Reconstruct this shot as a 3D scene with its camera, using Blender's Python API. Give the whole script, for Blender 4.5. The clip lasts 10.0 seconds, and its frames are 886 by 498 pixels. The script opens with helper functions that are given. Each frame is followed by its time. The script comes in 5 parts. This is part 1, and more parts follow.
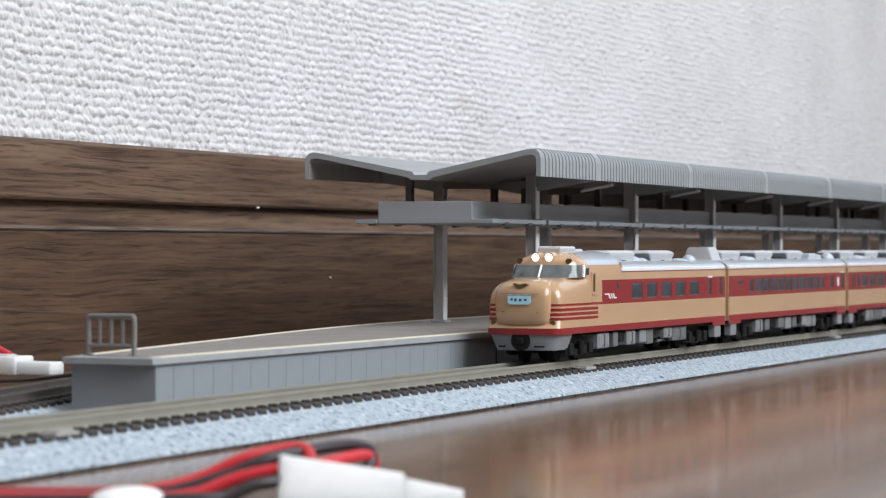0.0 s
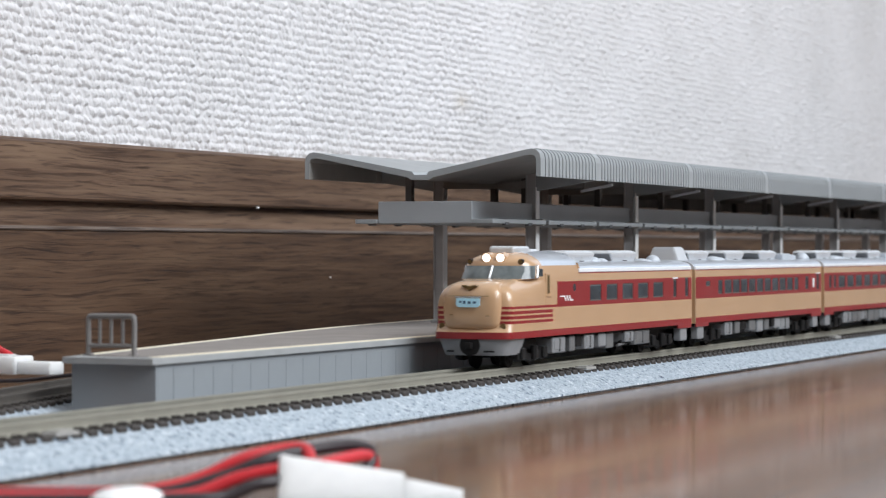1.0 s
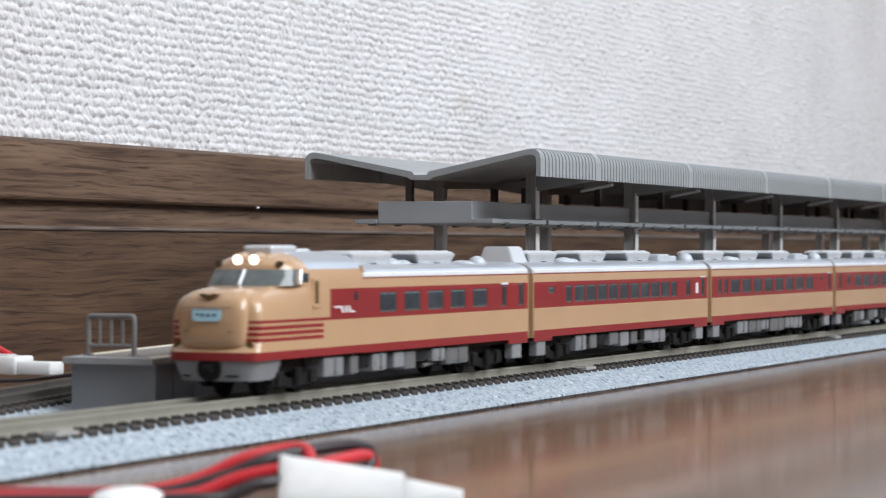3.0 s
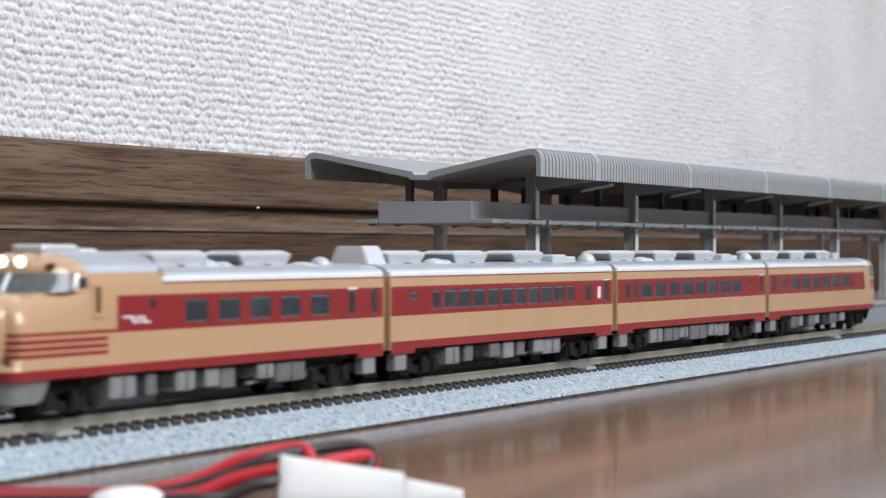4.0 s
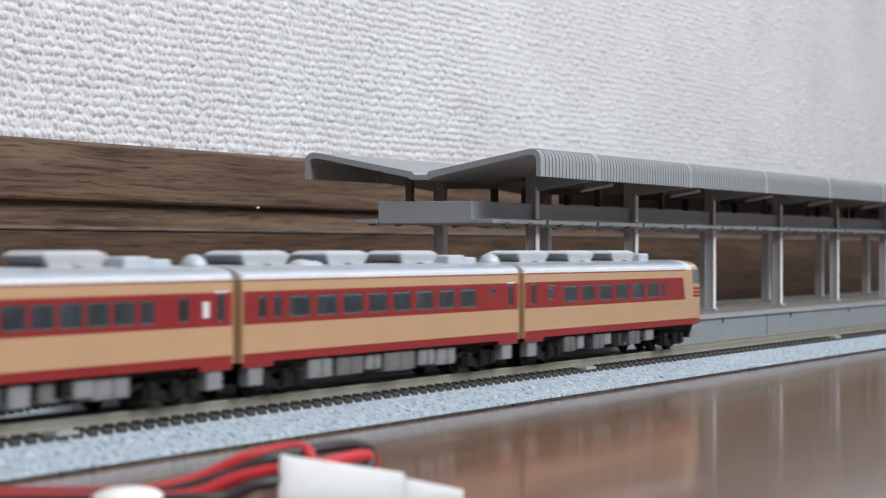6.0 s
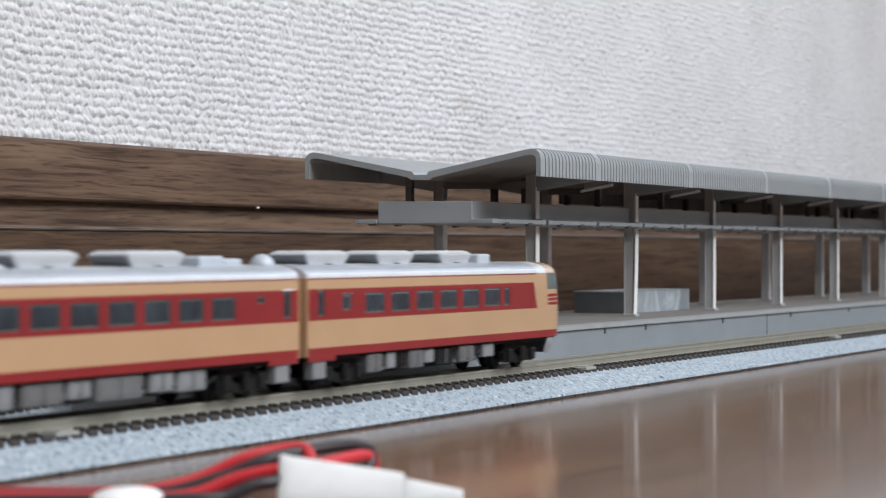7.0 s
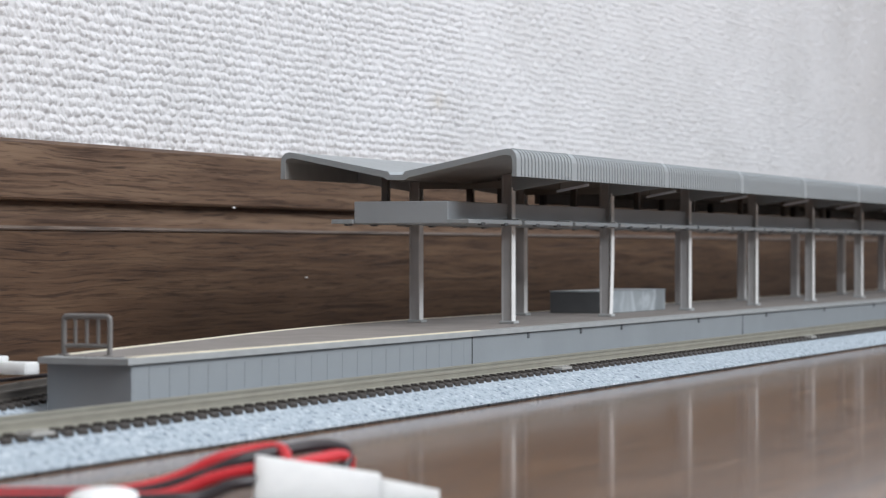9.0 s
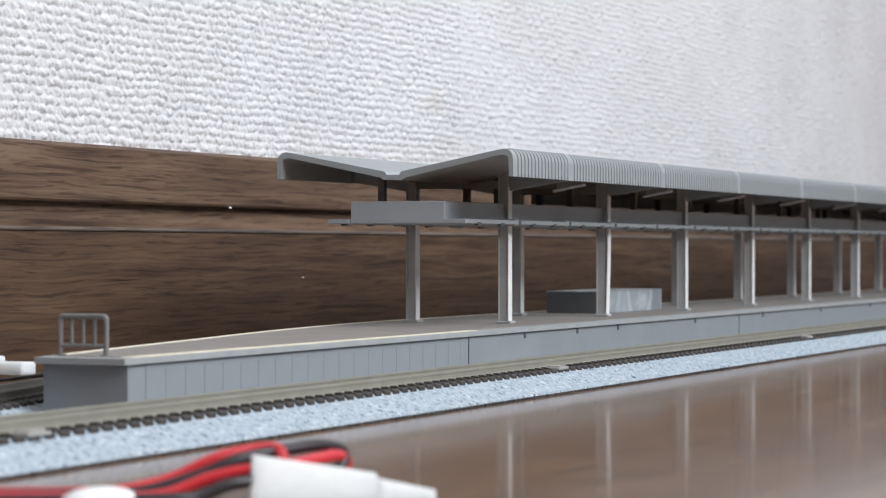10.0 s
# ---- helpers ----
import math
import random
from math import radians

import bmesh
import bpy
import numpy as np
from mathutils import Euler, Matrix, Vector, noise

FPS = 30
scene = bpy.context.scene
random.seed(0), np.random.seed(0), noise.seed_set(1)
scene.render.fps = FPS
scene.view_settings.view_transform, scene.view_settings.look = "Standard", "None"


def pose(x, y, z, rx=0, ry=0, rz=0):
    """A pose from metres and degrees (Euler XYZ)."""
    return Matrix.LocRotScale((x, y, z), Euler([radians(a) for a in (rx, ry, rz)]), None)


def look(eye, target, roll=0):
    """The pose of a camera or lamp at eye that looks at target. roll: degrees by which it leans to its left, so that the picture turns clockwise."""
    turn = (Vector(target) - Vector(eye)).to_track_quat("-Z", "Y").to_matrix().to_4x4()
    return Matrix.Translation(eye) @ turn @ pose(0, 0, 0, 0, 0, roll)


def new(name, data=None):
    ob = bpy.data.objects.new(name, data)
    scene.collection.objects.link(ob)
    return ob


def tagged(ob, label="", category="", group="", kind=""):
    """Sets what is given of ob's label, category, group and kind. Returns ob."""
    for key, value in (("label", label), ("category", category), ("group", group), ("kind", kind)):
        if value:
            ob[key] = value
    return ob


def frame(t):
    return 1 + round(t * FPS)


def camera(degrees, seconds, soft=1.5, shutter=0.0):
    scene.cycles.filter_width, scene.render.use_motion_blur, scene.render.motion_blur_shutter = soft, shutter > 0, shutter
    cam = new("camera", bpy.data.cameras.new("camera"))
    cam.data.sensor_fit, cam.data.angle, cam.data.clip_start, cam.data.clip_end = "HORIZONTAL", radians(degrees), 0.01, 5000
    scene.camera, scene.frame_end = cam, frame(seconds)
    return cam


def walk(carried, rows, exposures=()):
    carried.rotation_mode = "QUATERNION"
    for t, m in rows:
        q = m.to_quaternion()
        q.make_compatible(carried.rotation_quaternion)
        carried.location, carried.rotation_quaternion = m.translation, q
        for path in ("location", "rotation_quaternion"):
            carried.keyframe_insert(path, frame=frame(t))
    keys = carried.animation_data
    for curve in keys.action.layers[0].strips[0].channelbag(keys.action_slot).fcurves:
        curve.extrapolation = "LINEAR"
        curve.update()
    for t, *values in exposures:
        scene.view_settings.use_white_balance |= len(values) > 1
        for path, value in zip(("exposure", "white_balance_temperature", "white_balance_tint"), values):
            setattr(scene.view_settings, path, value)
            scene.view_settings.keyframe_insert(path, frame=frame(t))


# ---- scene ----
MM = 0.001
CAM_Y, CAM_Z, YAW, FOV = -0.229, 0.0355, 23.748, 20.256


def facing(yaw, pitch=0.0):
    """The camera's pose on its tripod, turned yaw degrees from the track towards the wall."""
    y, p = radians(yaw), radians(pitch)
    eye = Vector((0, CAM_Y, CAM_Z))
    return look(eye, eye + Vector((math.cos(y) * math.cos(p), math.sin(y) * math.cos(p), math.sin(p))))


cam = camera(FOV, 10.0, soft=1.2, shutter=0.55)
cam.data.dof.use_dof = True
cam.data.dof.focus_distance = 0.65
cam.data.dof.aperture_fstop = 47.0
walk(cam, [(0.0, facing(YAW, 0.026)), (4.0, facing(YAW, 0.026)), (8.8, facing(YAW, 0.026)),
           (8.9, facing(YAW - 0.31, 0.026)), (9.0, facing(YAW - 0.555, 0.026)), (9.1, facing(YAW - 0.622, 0.026)),
           (9.2, facing(YAW - 0.635, 0.026)), (10.0, facing(YAW - 0.635, 0.026))],
     exposures=[(0.0, -0.07), (2.5, -0.06), (4.0, -0.07), (4.5, -0.1), (5.0, -0.17), (5.5, -0.2), (7.0, -0.2), (8.5, -0.2), (9.0, -0.14), (9.5, -0.1), (10.0, -0.06)])

# ---- light ----
world = bpy.data.worlds.new("sky")
scene.world = world
world.use_nodes = True
wn = world.node_tree
sky = wn.nodes.new("ShaderNodeTexSky")
sky.sky_type, sky.sun_disc = "NISHITA", False
sky.sun_elevation, sky.sun_rotation = radians(50), radians(150)
wn.links.new(sky.outputs[0], wn.nodes["Background"].inputs[0])
wn.nodes["Background"].inputs[1].default_value = 0.1

WIN_X0, WIN_X1, WIN_Z0, WIN_Z1, ROOM_S = -0.45, 1.2, 0.75, 2.15, -1.5
EAST_X, DOOR_Y0, DOOR_Y1, DOOR_Z0, DOOR_Z1 = 2.9, -1.0, 0.05, 0.6, 2.0


def daylight(at, towards, wide, high, watts):
    lamp = bpy.data.lights.new("window_daylight", "AREA")
    lamp.shape, lamp.size, lamp.size_y = "RECTANGLE", wide, high
    lamp.energy, lamp.color = watts, (0.91, 0.96, 1.0)
    new("window_daylight", lamp).matrix_world = look(at, towards)


daylight(((WIN_X0 + WIN_X1) / 2, ROOM_S + 0.01, (WIN_Z0 + WIN_Z1) / 2), ((WIN_X0 + WIN_X1) / 2, 0, (WIN_Z0 + WIN_Z1) / 2), WIN_X1 - WIN_X0, WIN_Z1 - WIN_Z0, 74.0)
EAST_Z = (DOOR_Z0 + DOOR_Z1) / 2
daylight((EAST_X - 0.01, (DOOR_Y0 + DOOR_Y1) / 2, EAST_Z), (0, (DOOR_Y0 + DOOR_Y1) / 2, EAST_Z), DOOR_Y1 - DOOR_Y0, DOOR_Z1 - DOOR_Z0, 5.0)


# ---- materials ----
def mat(name, color, rough=0.5, metal=0.0, bump=0.0, bump_scale=2000.0, var=0.08, var_scale=150.0, coat=0.0, spec=0.5):
    """A painted or moulded surface with two scales of slight variation and fine relief."""
    m = bpy.data.materials.new(name)
    m.use_nodes = True
    n, l = m.node_tree.nodes, m.node_tree.links
    b = n["Principled BSDF"]
    b.inputs["Roughness"].default_value, b.inputs["Metallic"].default_value = rough, metal
    b.inputs["Coat Weight"].default_value = coat
    b.inputs["Specular IOR Level"].default_value = spec
    co = n.new("ShaderNodeTexCoord")
    nz = n.new("ShaderNodeTexNoise")
    nz.inputs["Scale"].default_value, nz.inputs["Detail"].default_value = var_scale, 6
    l.new(co.outputs["Object"], nz.inputs["Vector"])
    r = n.new("ShaderNodeValToRGB")
    r.color_ramp.elements[0].position, r.color_ramp.elements[1].position = 0.3, 0.7
    r.color_ramp.elements[0].color = (*[c * (1 - var) for c in color], 1)
    r.color_ramp.elements[1].color = (*[min(1, c * (1 + var)) for c in color], 1)
    l.new(nz.outputs["Fac"], r.inputs["Fac"])
    l.new(r.outputs["Color"], b.inputs["Base Color"])
    if bump:
        nb = n.new("ShaderNodeTexNoise")
        nb.inputs["Scale"].default_value, nb.inputs["Detail"].default_value = bump_scale, 3
        l.new(co.outputs["Object"], nb.inputs["Vector"])
        bp = n.new("ShaderNodeBump")
        bp.inputs["Strength"].default_value, bp.inputs["Distance"].default_value = bump, 0.0002
        l.new(nb.outputs["Fac"], bp.inputs["Height"])
        l.new(bp.outputs["Normal"], b.inputs["Normal"])
    return m


def node(m, kind, **sets):
    nd = m.node_tree.nodes.new(kind)
    for k, v in sets.items():
        nd.inputs[k.replace("_", " ")].default_value = v
    return nd


def ramp(m, stops):
    r = m.node_tree.nodes.new("ShaderNodeValToRGB")
    e = r.color_ramp.elements
    while len(e) < len(stops):
        e.new(0.5)
    for el, (p, c) in zip(e, stops):
        el.position, el.color = p, (*c, 1)
    return r


def mapped(m, scale, rot=(0, 0, 0)):
    co, mp = m.node_tree.nodes.new("ShaderNodeTexCoord"), m.node_tree.nodes.new("ShaderNodeMapping")
    mp.inputs["Scale"].default_value = scale
    mp.inputs["Rotation"].default_value = rot
    m.node_tree.links.new(co.outputs["Object"], mp.inputs["Vector"])
    return mp.outputs["Vector"]


def plain(name, rough=0.5):
    m = bpy.data.materials.new(name)
    m.use_nodes = True
    b = m.node_tree.nodes["Principled BSDF"]
    b.inputs["Roughness"].default_value = rough
    return m, m.node_tree.nodes, m.node_tree.links, b


def wood(name, dark, mid, light, rough, grain=(6, 160, 160), bump=0.3, coat=0.0):
    """Wood with grain that runs along x."""
    m, n, l, b = plain(name, rough)
    v = mapped(m, grain)
    a = node(m, "ShaderNodeTexNoise", Scale=1.0, Detail=8.0, Roughness=0.65, Distortion=0.6)
    l.new(v, a.inputs["Vector"])
    r = ramp(m, [(0.3, dark), (0.5, mid), (0.72, light)])
    l.new(a.outputs["Fac"], r.inputs["Fac"])
    v2 = mapped(m, (grain[0] * 5, grain[1] * 5, grain[2] * 5.5), (0, 0.03, 0))
    c = node(m, "ShaderNodeTexNoise", Scale=1.0, Detail=4.0, Roughness=0.6)
    l.new(v2, c.inputs["Vector"])
    r2 = ramp(m, [(0.38, (0.42, 0.37, 0.34)), (0.52, (1, 1, 1))])
    l.new(c.outputs["Fac"], r2.inputs["Fac"])
    mx = n.new("ShaderNodeMix")
    mx.data_type, mx.blend_type = "RGBA", "MULTIPLY"
    mx.inputs[0].default_value = 1.0
    l.new(r.outputs["Color"], mx.inputs[6])
    l.new(r2.outputs["Color"], mx.inputs[7])
    l.new(mx.outputs[2], b.inputs["Base Color"])
    bp = node(m, "ShaderNodeBump", Strength=bump, Distance=0.0003)
    l.new(c.outputs["Fac"], bp.inputs["Height"])
    l.new(bp.outputs["Normal"], b.inputs["Normal"])
    b.inputs["Coat Weight"].default_value = coat
    b.inputs["Coat Roughness"].default_value = 0.08
    return m


def oak(name, dark, mid, light, rough):
    """Dark oak print: broad tone, wavy streaks along x and short dark pores."""
    m, n, l, b = plain(name, rough)

    def streaks(scale, detail, distortion, wave):
        v = mapped(m, (1, 1, 1))
        warp = node(m, "ShaderNodeTexNoise", Scale=1.0, Detail=2.0)
        l.new(mapped(m, (22, 22, 70)), warp.inputs["Vector"])
        centre = n.new("ShaderNodeVectorMath")
        centre.operation = "SUBTRACT"
        centre.inputs[1].default_value = (0.5, 0.5, 0.5)
        l.new(warp.outputs["Color"], centre.inputs[0])
        bend = n.new("ShaderNodeVectorMath")
        bend.operation = "MULTIPLY_ADD"
        bend.inputs[1].default_value = (0, 0, wave)
        l.new(centre.outputs[0], bend.inputs[0])
        l.new(v, bend.inputs[2])
        stretch = n.new("ShaderNodeVectorMath")
        stretch.operation = "MULTIPLY"
        stretch.inputs[1].default_value = scale
        l.new(bend.outputs[0], stretch.inputs[0])
        nz = node(m, "ShaderNodeTexNoise", Scale=1.0, Detail=detail, Roughness=0.6, Distortion=distortion)
        l.new(stretch.outputs[0], nz.inputs["Vector"])
        return nz.outputs["Fac"]

    def times(a, c):
        mx = n.new("ShaderNodeMix")
        mx.data_type, mx.blend_type = "RGBA", "MULTIPLY"
        mx.inputs[0].default_value = 1.0
        l.new(a, mx.inputs[6])
        l.new(c, mx.inputs[7])
        return mx.outputs[2]
    broad = ramp(m, [(0.32, dark), (0.5, mid), (0.68, light)])
    l.new(streaks((11, 60, 230), 6.0, 0.3, 0.003), broad.inputs["Fac"])
    line = ramp(m, [(0.35, (0.43, 0.37, 0.34)), (0.48, (0.93, 0.91, 0.9)), (0.6, (1.12, 1.12, 1.11))])
    fac = streaks((24, 200, 800), 5.0, 0.5, 0.003)
    l.new(fac, line.inputs["Fac"])
    pore = ramp(m, [(0.34, (0.5, 0.45, 0.42)), (0.44, (1, 1, 1))])
    fine = streaks((60, 500, 1300), 2.0, 0.2, 0.003)
    l.new(fine, pore.inputs["Fac"])
    l.new(times(times(broad.outputs["Color"], line.outputs["Color"]), pore.outputs["Color"]), b.inputs["Base Color"])
    bp = node(m, "ShaderNodeBump", Strength=0.35, Distance=0.0003)
    l.new(fac, bp.inputs["Height"])
    l.new(bp.outputs["Normal"], b.inputs["Normal"])
    return m


def wallpaper():
    m, n, l, b = plain("wallpaper", 0.85)
    # threads in rows: knobbly bumps, drawn out along the wall
    v = mapped(m, (1.0, 1.0, 1.0))
    v2 = mapped(m, (680, 680, 760))
    nz = node(m, "ShaderNodeTexNoise", Scale=1.0, Detail=4.0, Roughness=0.65, Distortion=0.9)
    l.new(v2, nz.inputs["Vector"])
    v3 = mapped(m, (420, 420, 900))
    vo = node(m, "ShaderNodeTexVoronoi", Scale=1.0, Randomness=1.0)
    l.new(v3, vo.inputs["Vector"])
    wv = node(m, "ShaderNodeTexWave", Scale=118.0, Distortion=5.5, Detail=4.0)
    wv.inputs["Detail Scale"].default_value = 2.6
    wv.wave_type, wv.bands_direction = "BANDS", "Z"
    l.new(v, wv.inputs["Vector"])
    ad = n.new("ShaderNodeMath")
    ad.operation = "MULTIPLY_ADD"
    ad.inputs[1].default_value = 0.17
    l.new(wv.outputs["Fac"], ad.inputs[0])
    l.new(nz.outputs["Fac"], ad.inputs[2])
    ad2 = n.new("ShaderNodeMath")
    ad2.operation = "MULTIPLY_ADD"
    ad2.inputs[1].default_value = -0.45
    l.new(vo.outputs["Distance"], ad2.inputs[0])
    l.new(ad.outputs[0], ad2.inputs[2])
    bp = node(m, "ShaderNodeBump", Strength=1.0, Distance=0.0026)
    l.new(ad2.outputs[0], bp.inputs["Height"])
    l.new(bp.outputs["Normal"], b.inputs["Normal"])
    big = node(m, "ShaderNodeTexNoise", Scale=4.0, Detail=4.0)
    l.new(v, big.inputs["Vector"])
    r = ramp(m, [(0.35, (0.70, 0.695, 0.70)), (0.6, (0.76, 0.755, 0.765))])
    l.new(big.outputs["Fac"], r.inputs["Fac"])
    l.new(r.outputs["Color"], b.inputs["Base Color"])
    return m


def relief_paper():
    """The wallpaper where its threads are modelled: plain white paper with only the finest fibre."""
    m, n, l, b = plain("wallpaper_relief", 0.85)
    v = mapped(m, (1, 1, 1))
    nz = node(m, "ShaderNodeTexNoise", Scale=2600.0, Detail=2.0, Roughness=0.6)
    l.new(v, nz.inputs["Vector"])
    bp = node(m, "ShaderNodeBump", Strength=0.7, Distance=0.0003)
    l.new(nz.outputs["Fac"], bp.inputs["Height"])
    l.new(bp.outputs["Normal"], b.inputs["Normal"])
    big = node(m, "ShaderNodeTexNoise", Scale=14.0, Detail=5.0)
    l.new(v, big.inputs["Vector"])
    r = ramp(m, [(0.33, (0.70, 0.685, 0.692)), (0.6, (0.76, 0.745, 0.757))])
    l.new(big.outputs["Fac"], r.inputs["Fac"])
    # one faint beige stain
    spot = node(m, "ShaderNodeVectorMath")
    spot.operation = "DISTANCE"
    l.new(mapped(m, (0.5, 0, 1)), spot.inputs[0])
    spot.inputs[1].default_value = (0.4375, 0, 0.0925)
    edge = node(m, "ShaderNodeMath")
    edge.operation = "MULTIPLY_ADD"
    l.new(nz.outputs["Fac"], edge.inputs[0])
    edge.inputs[1].default_value = 0.003
    l.new(spot.outputs["Value"], edge.inputs[2])
    fade = ramp(m, [(0.0022, (0.82, 0.76, 0.66)), (0.0045, (1, 1, 1))])
    l.new(edge.outputs[0], fade.inputs["Fac"])
    mx = n.new("ShaderNodeMix")
    mx.data_type, mx.blend_type = "RGBA", "MULTIPLY"
    mx.inputs[0].default_value = 1.0
    l.new(r.outputs["Color"], mx.inputs[6])
    l.new(fade.outputs["Color"], mx.inputs[7])
    l.new(mx.outputs[2], b.inputs["Base Color"])
    return m


def ballast():
    m, n, l, b = plain("moulded_ballast", 0.75)
    v = mapped(m, (1, 1, 1))
    vo = node(m, "ShaderNodeTexVoronoi", Scale=1500.0)
    l.new(v, vo.inputs["Vector"])
    nz = node(m, "ShaderNodeTexNoise", Scale=820.0, Detail=4.0, Roughness=0.62, Distortion=0.5)
    l.new(v, nz.inputs["Vector"])
    r = ramp(m, [(0.345, (0.06, 0.08, 0.13)), (0.40, (0.31, 0.37, 0.44)), (0.46, (0.385, 0.45, 0.515)), (0.58, (0.45, 0.515, 0.575)), (0.70, (0.74, 0.78, 0.82))])
    l.new(nz.outputs["Fac"], r.inputs["Fac"])
    l.new(r.outputs["Color"], b.inputs["Base Color"])
    bp = node(m, "ShaderNodeBump", Strength=0.6, Distance=0.0005)
    l.new(vo.outputs["Distance"], bp.inputs["Height"])
    l.new(bp.outputs["Normal"], b.inputs["Normal"])
    return m


M_PAPER = wallpaper()
M_RELIEF = relief_paper()
M_BASE = oak("baseboard_oak", (0.066, 0.034, 0.018), (0.094, 0.051, 0.028), (0.128, 0.075, 0.043), 0.6)
M_BASE_TOP = oak("upper_baseboard_oak", (0.100, 0.056, 0.034), (0.136, 0.081, 0.051), (0.178, 0.112, 0.072), 0.55)
M_BEAD = wood("pale_bead_wood", (0.10, 0.072, 0.056), (0.15, 0.11, 0.088), (0.22, 0.17, 0.142), 0.35, (9, 140, 300), 0.3)
M_FLOOR = wood("floor_wood", (0.155, 0.076, 0.033), (0.245, 0.124, 0.056), (0.345, 0.186, 0.092), 0.2, (5, 150, 150), 0.03, 0.42)
M_FLOOR.node_tree.nodes["Principled BSDF"].inputs["Specular IOR Level"].default_value = 0.34
M_BALLAST = ballast()
M_DARK_RAIL = mat("dark_rail_side", (0.085, 0.075, 0.066), 0.55, 0.0, 0.2)
M_RAIL_SIDE = mat("weathered_rail_side", (0.28, 0.268, 0.225), 0.6, 0.0, 0.2)
M_JOINER = mat("pale_joiner_plastic", (0.36, 0.35, 0.33), 0.5, 0, 0.1)
M_SLEEPER = mat("dark_brown_plastic", (0.045, 0.038, 0.034), 0.6, 0, 0.2)
M_PLAT = mat("grey_platform_plastic", (0.28, 0.30, 0.318), 0.5, 0, 0.15, 900, 0.05, 60)
M_PLAT_TOP = mat("platform_paving", (0.25, 0.225, 0.21), 0.7, 0, 0.3, 1500, 0.1, 90)
M_COPING = mat("platform_coping", (0.38, 0.39, 0.395), 0.5, 0, 0.1)
M_YELLOW = mat("yellow_line_paint", (0.80, 0.73, 0.57), 0.5, 0, 0.1)
M_CANOPY = mat("grey_canopy_plastic", (0.35, 0.37, 0.385), 0.4, 0, 0.1, 900, 0.05, 60)
M_DUCT = mat("blue_grey_duct_plastic", (0.40, 0.425, 0.45), 0.4, 0, 0.1, 900, 0.05, 60)
M_CANOPY_IN = mat("canopy_underside", (0.34, 0.325, 0.31), 0.5, 0, 0.1)
M_FENCE = mat("dark_grey_fence_plastic", (0.22, 0.21, 0.205), 0.45, 0, 0.1)
# near-white colour carries the window's shine on the posts' front edges
M_FLANGE = mat("post_edge_shine", (0.84, 0.83, 0.82), 0.35, 0, 0.1)
M_POST = mat("grey_post_plastic", (0.46, 0.45, 0.45), 0.28, 0, 0.1)
# shade under the roof is put into the hangers' dark colour
M_STUB = mat("hanger_shade_grey", (0.12, 0.108, 0.10), 0.5)
M_CREAM = mat("cream_paint", (0.55, 0.347, 0.20), 0.24, 0, 0.05, 900, 0.03, 60, 0.5)
M_RED = mat("red_paint", (0.265, 0.022, 0.025), 0.34, 0, 0.05, 900, 0.06, 60)
# white puts the window's shine into the colour of gutters and door strips
M_EAVE = mat("white_gutter_highlight", (0.84, 0.86, 0.9), 0.3, 0, 0.05)
M_SILVER = mat("silver_roof_paint", (0.78, 0.80, 0.83), 0.33, 0.5, 0.05, 900, 0.05, 60)
M_VENT = mat("pale_vent_plastic", (0.56, 0.60, 0.66), 0.5, 0.15, 0.05)
M_ROOF = mat("silver_grey_roof_paint", (0.55, 0.585, 0.64), 0.3, 0.55, 0.05, 900, 0.08, 60)
M_GREYSKIRT = mat("grey_skirt_plastic", (0.245, 0.25, 0.26), 0.45, 0, 0.1)
M_BLACK = mat("black_plastic", (0.010, 0.009, 0.009), 0.65, 0, 0, 2000, 0.08, 150, 0, 0.25)
M_UNDER = mat("grey_underfloor_plastic", (0.15, 0.15, 0.152), 0.5, 0, 0.1)
M_GLASS = mat("smoked_window_glass", (0.034, 0.045, 0.056), 0.09, 0, 0, 900, 0.5, 160)
M_WINDSCREEN = mat("windscreen_glass", (0.13, 0.15, 0.155), 0.05, 0, 0, 900, 0.3, 300)
M_RIM = mat("grey_green_window_rim", (0.13, 0.145, 0.14), 0.35, 0.3)
M_CHROME = mat("chrome_trim", (0.75, 0.75, 0.75), 0.2, 0.9)
M_WHITE = mat("white_plastic", (0.93, 0.93, 0.94), 0.4, 0, 0.05)
M_BROWN = mat("gangway_brown", (0.46, 0.28, 0.11), 0.5)
M_WIRE_RED = mat("red_wire_insulation", (0.62, 0.03, 0.04), 0.35)
M_WIRE_BLACK = mat("black_wire_insulation", (0.03, 0.022, 0.026), 0.4)
M_NYLON = mat("translucent_white_nylon", (0.93, 0.93, 0.95), 0.4, 0, 0.05)
nylon_shader = M_NYLON.node_tree.nodes["Principled BSDF"]
nylon_shader.inputs["Subsurface Weight"].default_value = 1.0
nylon_shader.inputs["Subsurface Radius"].default_value = (1, 1, 1)
nylon_shader.inputs["Subsurface Scale"].default_value = 0.006
M_PAPER_WHITE = mat("white_print", (0.8, 0.8, 0.8), 0.5)
M_SIGN_BLUE = mat("light_blue_plate", (0.50, 0.80, 0.97), 0.35)
M_DARK_PRINT = mat("dark_blue_print", (0.03, 0.09, 0.18), 0.5)
M_GOLD = mat("brass_trim", (0.20, 0.13, 0.05), 0.35, 0.6)
M_CRATE = mat("dark_grey_box", (0.10, 0.105, 0.11), 0.6, 0, 0.2)
# mid tones for the unseen ceiling and west wall, to weaken bounced light
M_CEIL = mat("dim_ceiling", (0.42, 0.38, 0.34), 0.8)
M_DIM_WALL = mat("dim_brown_wall", (0.45, 0.40, 0.36), 0.6)


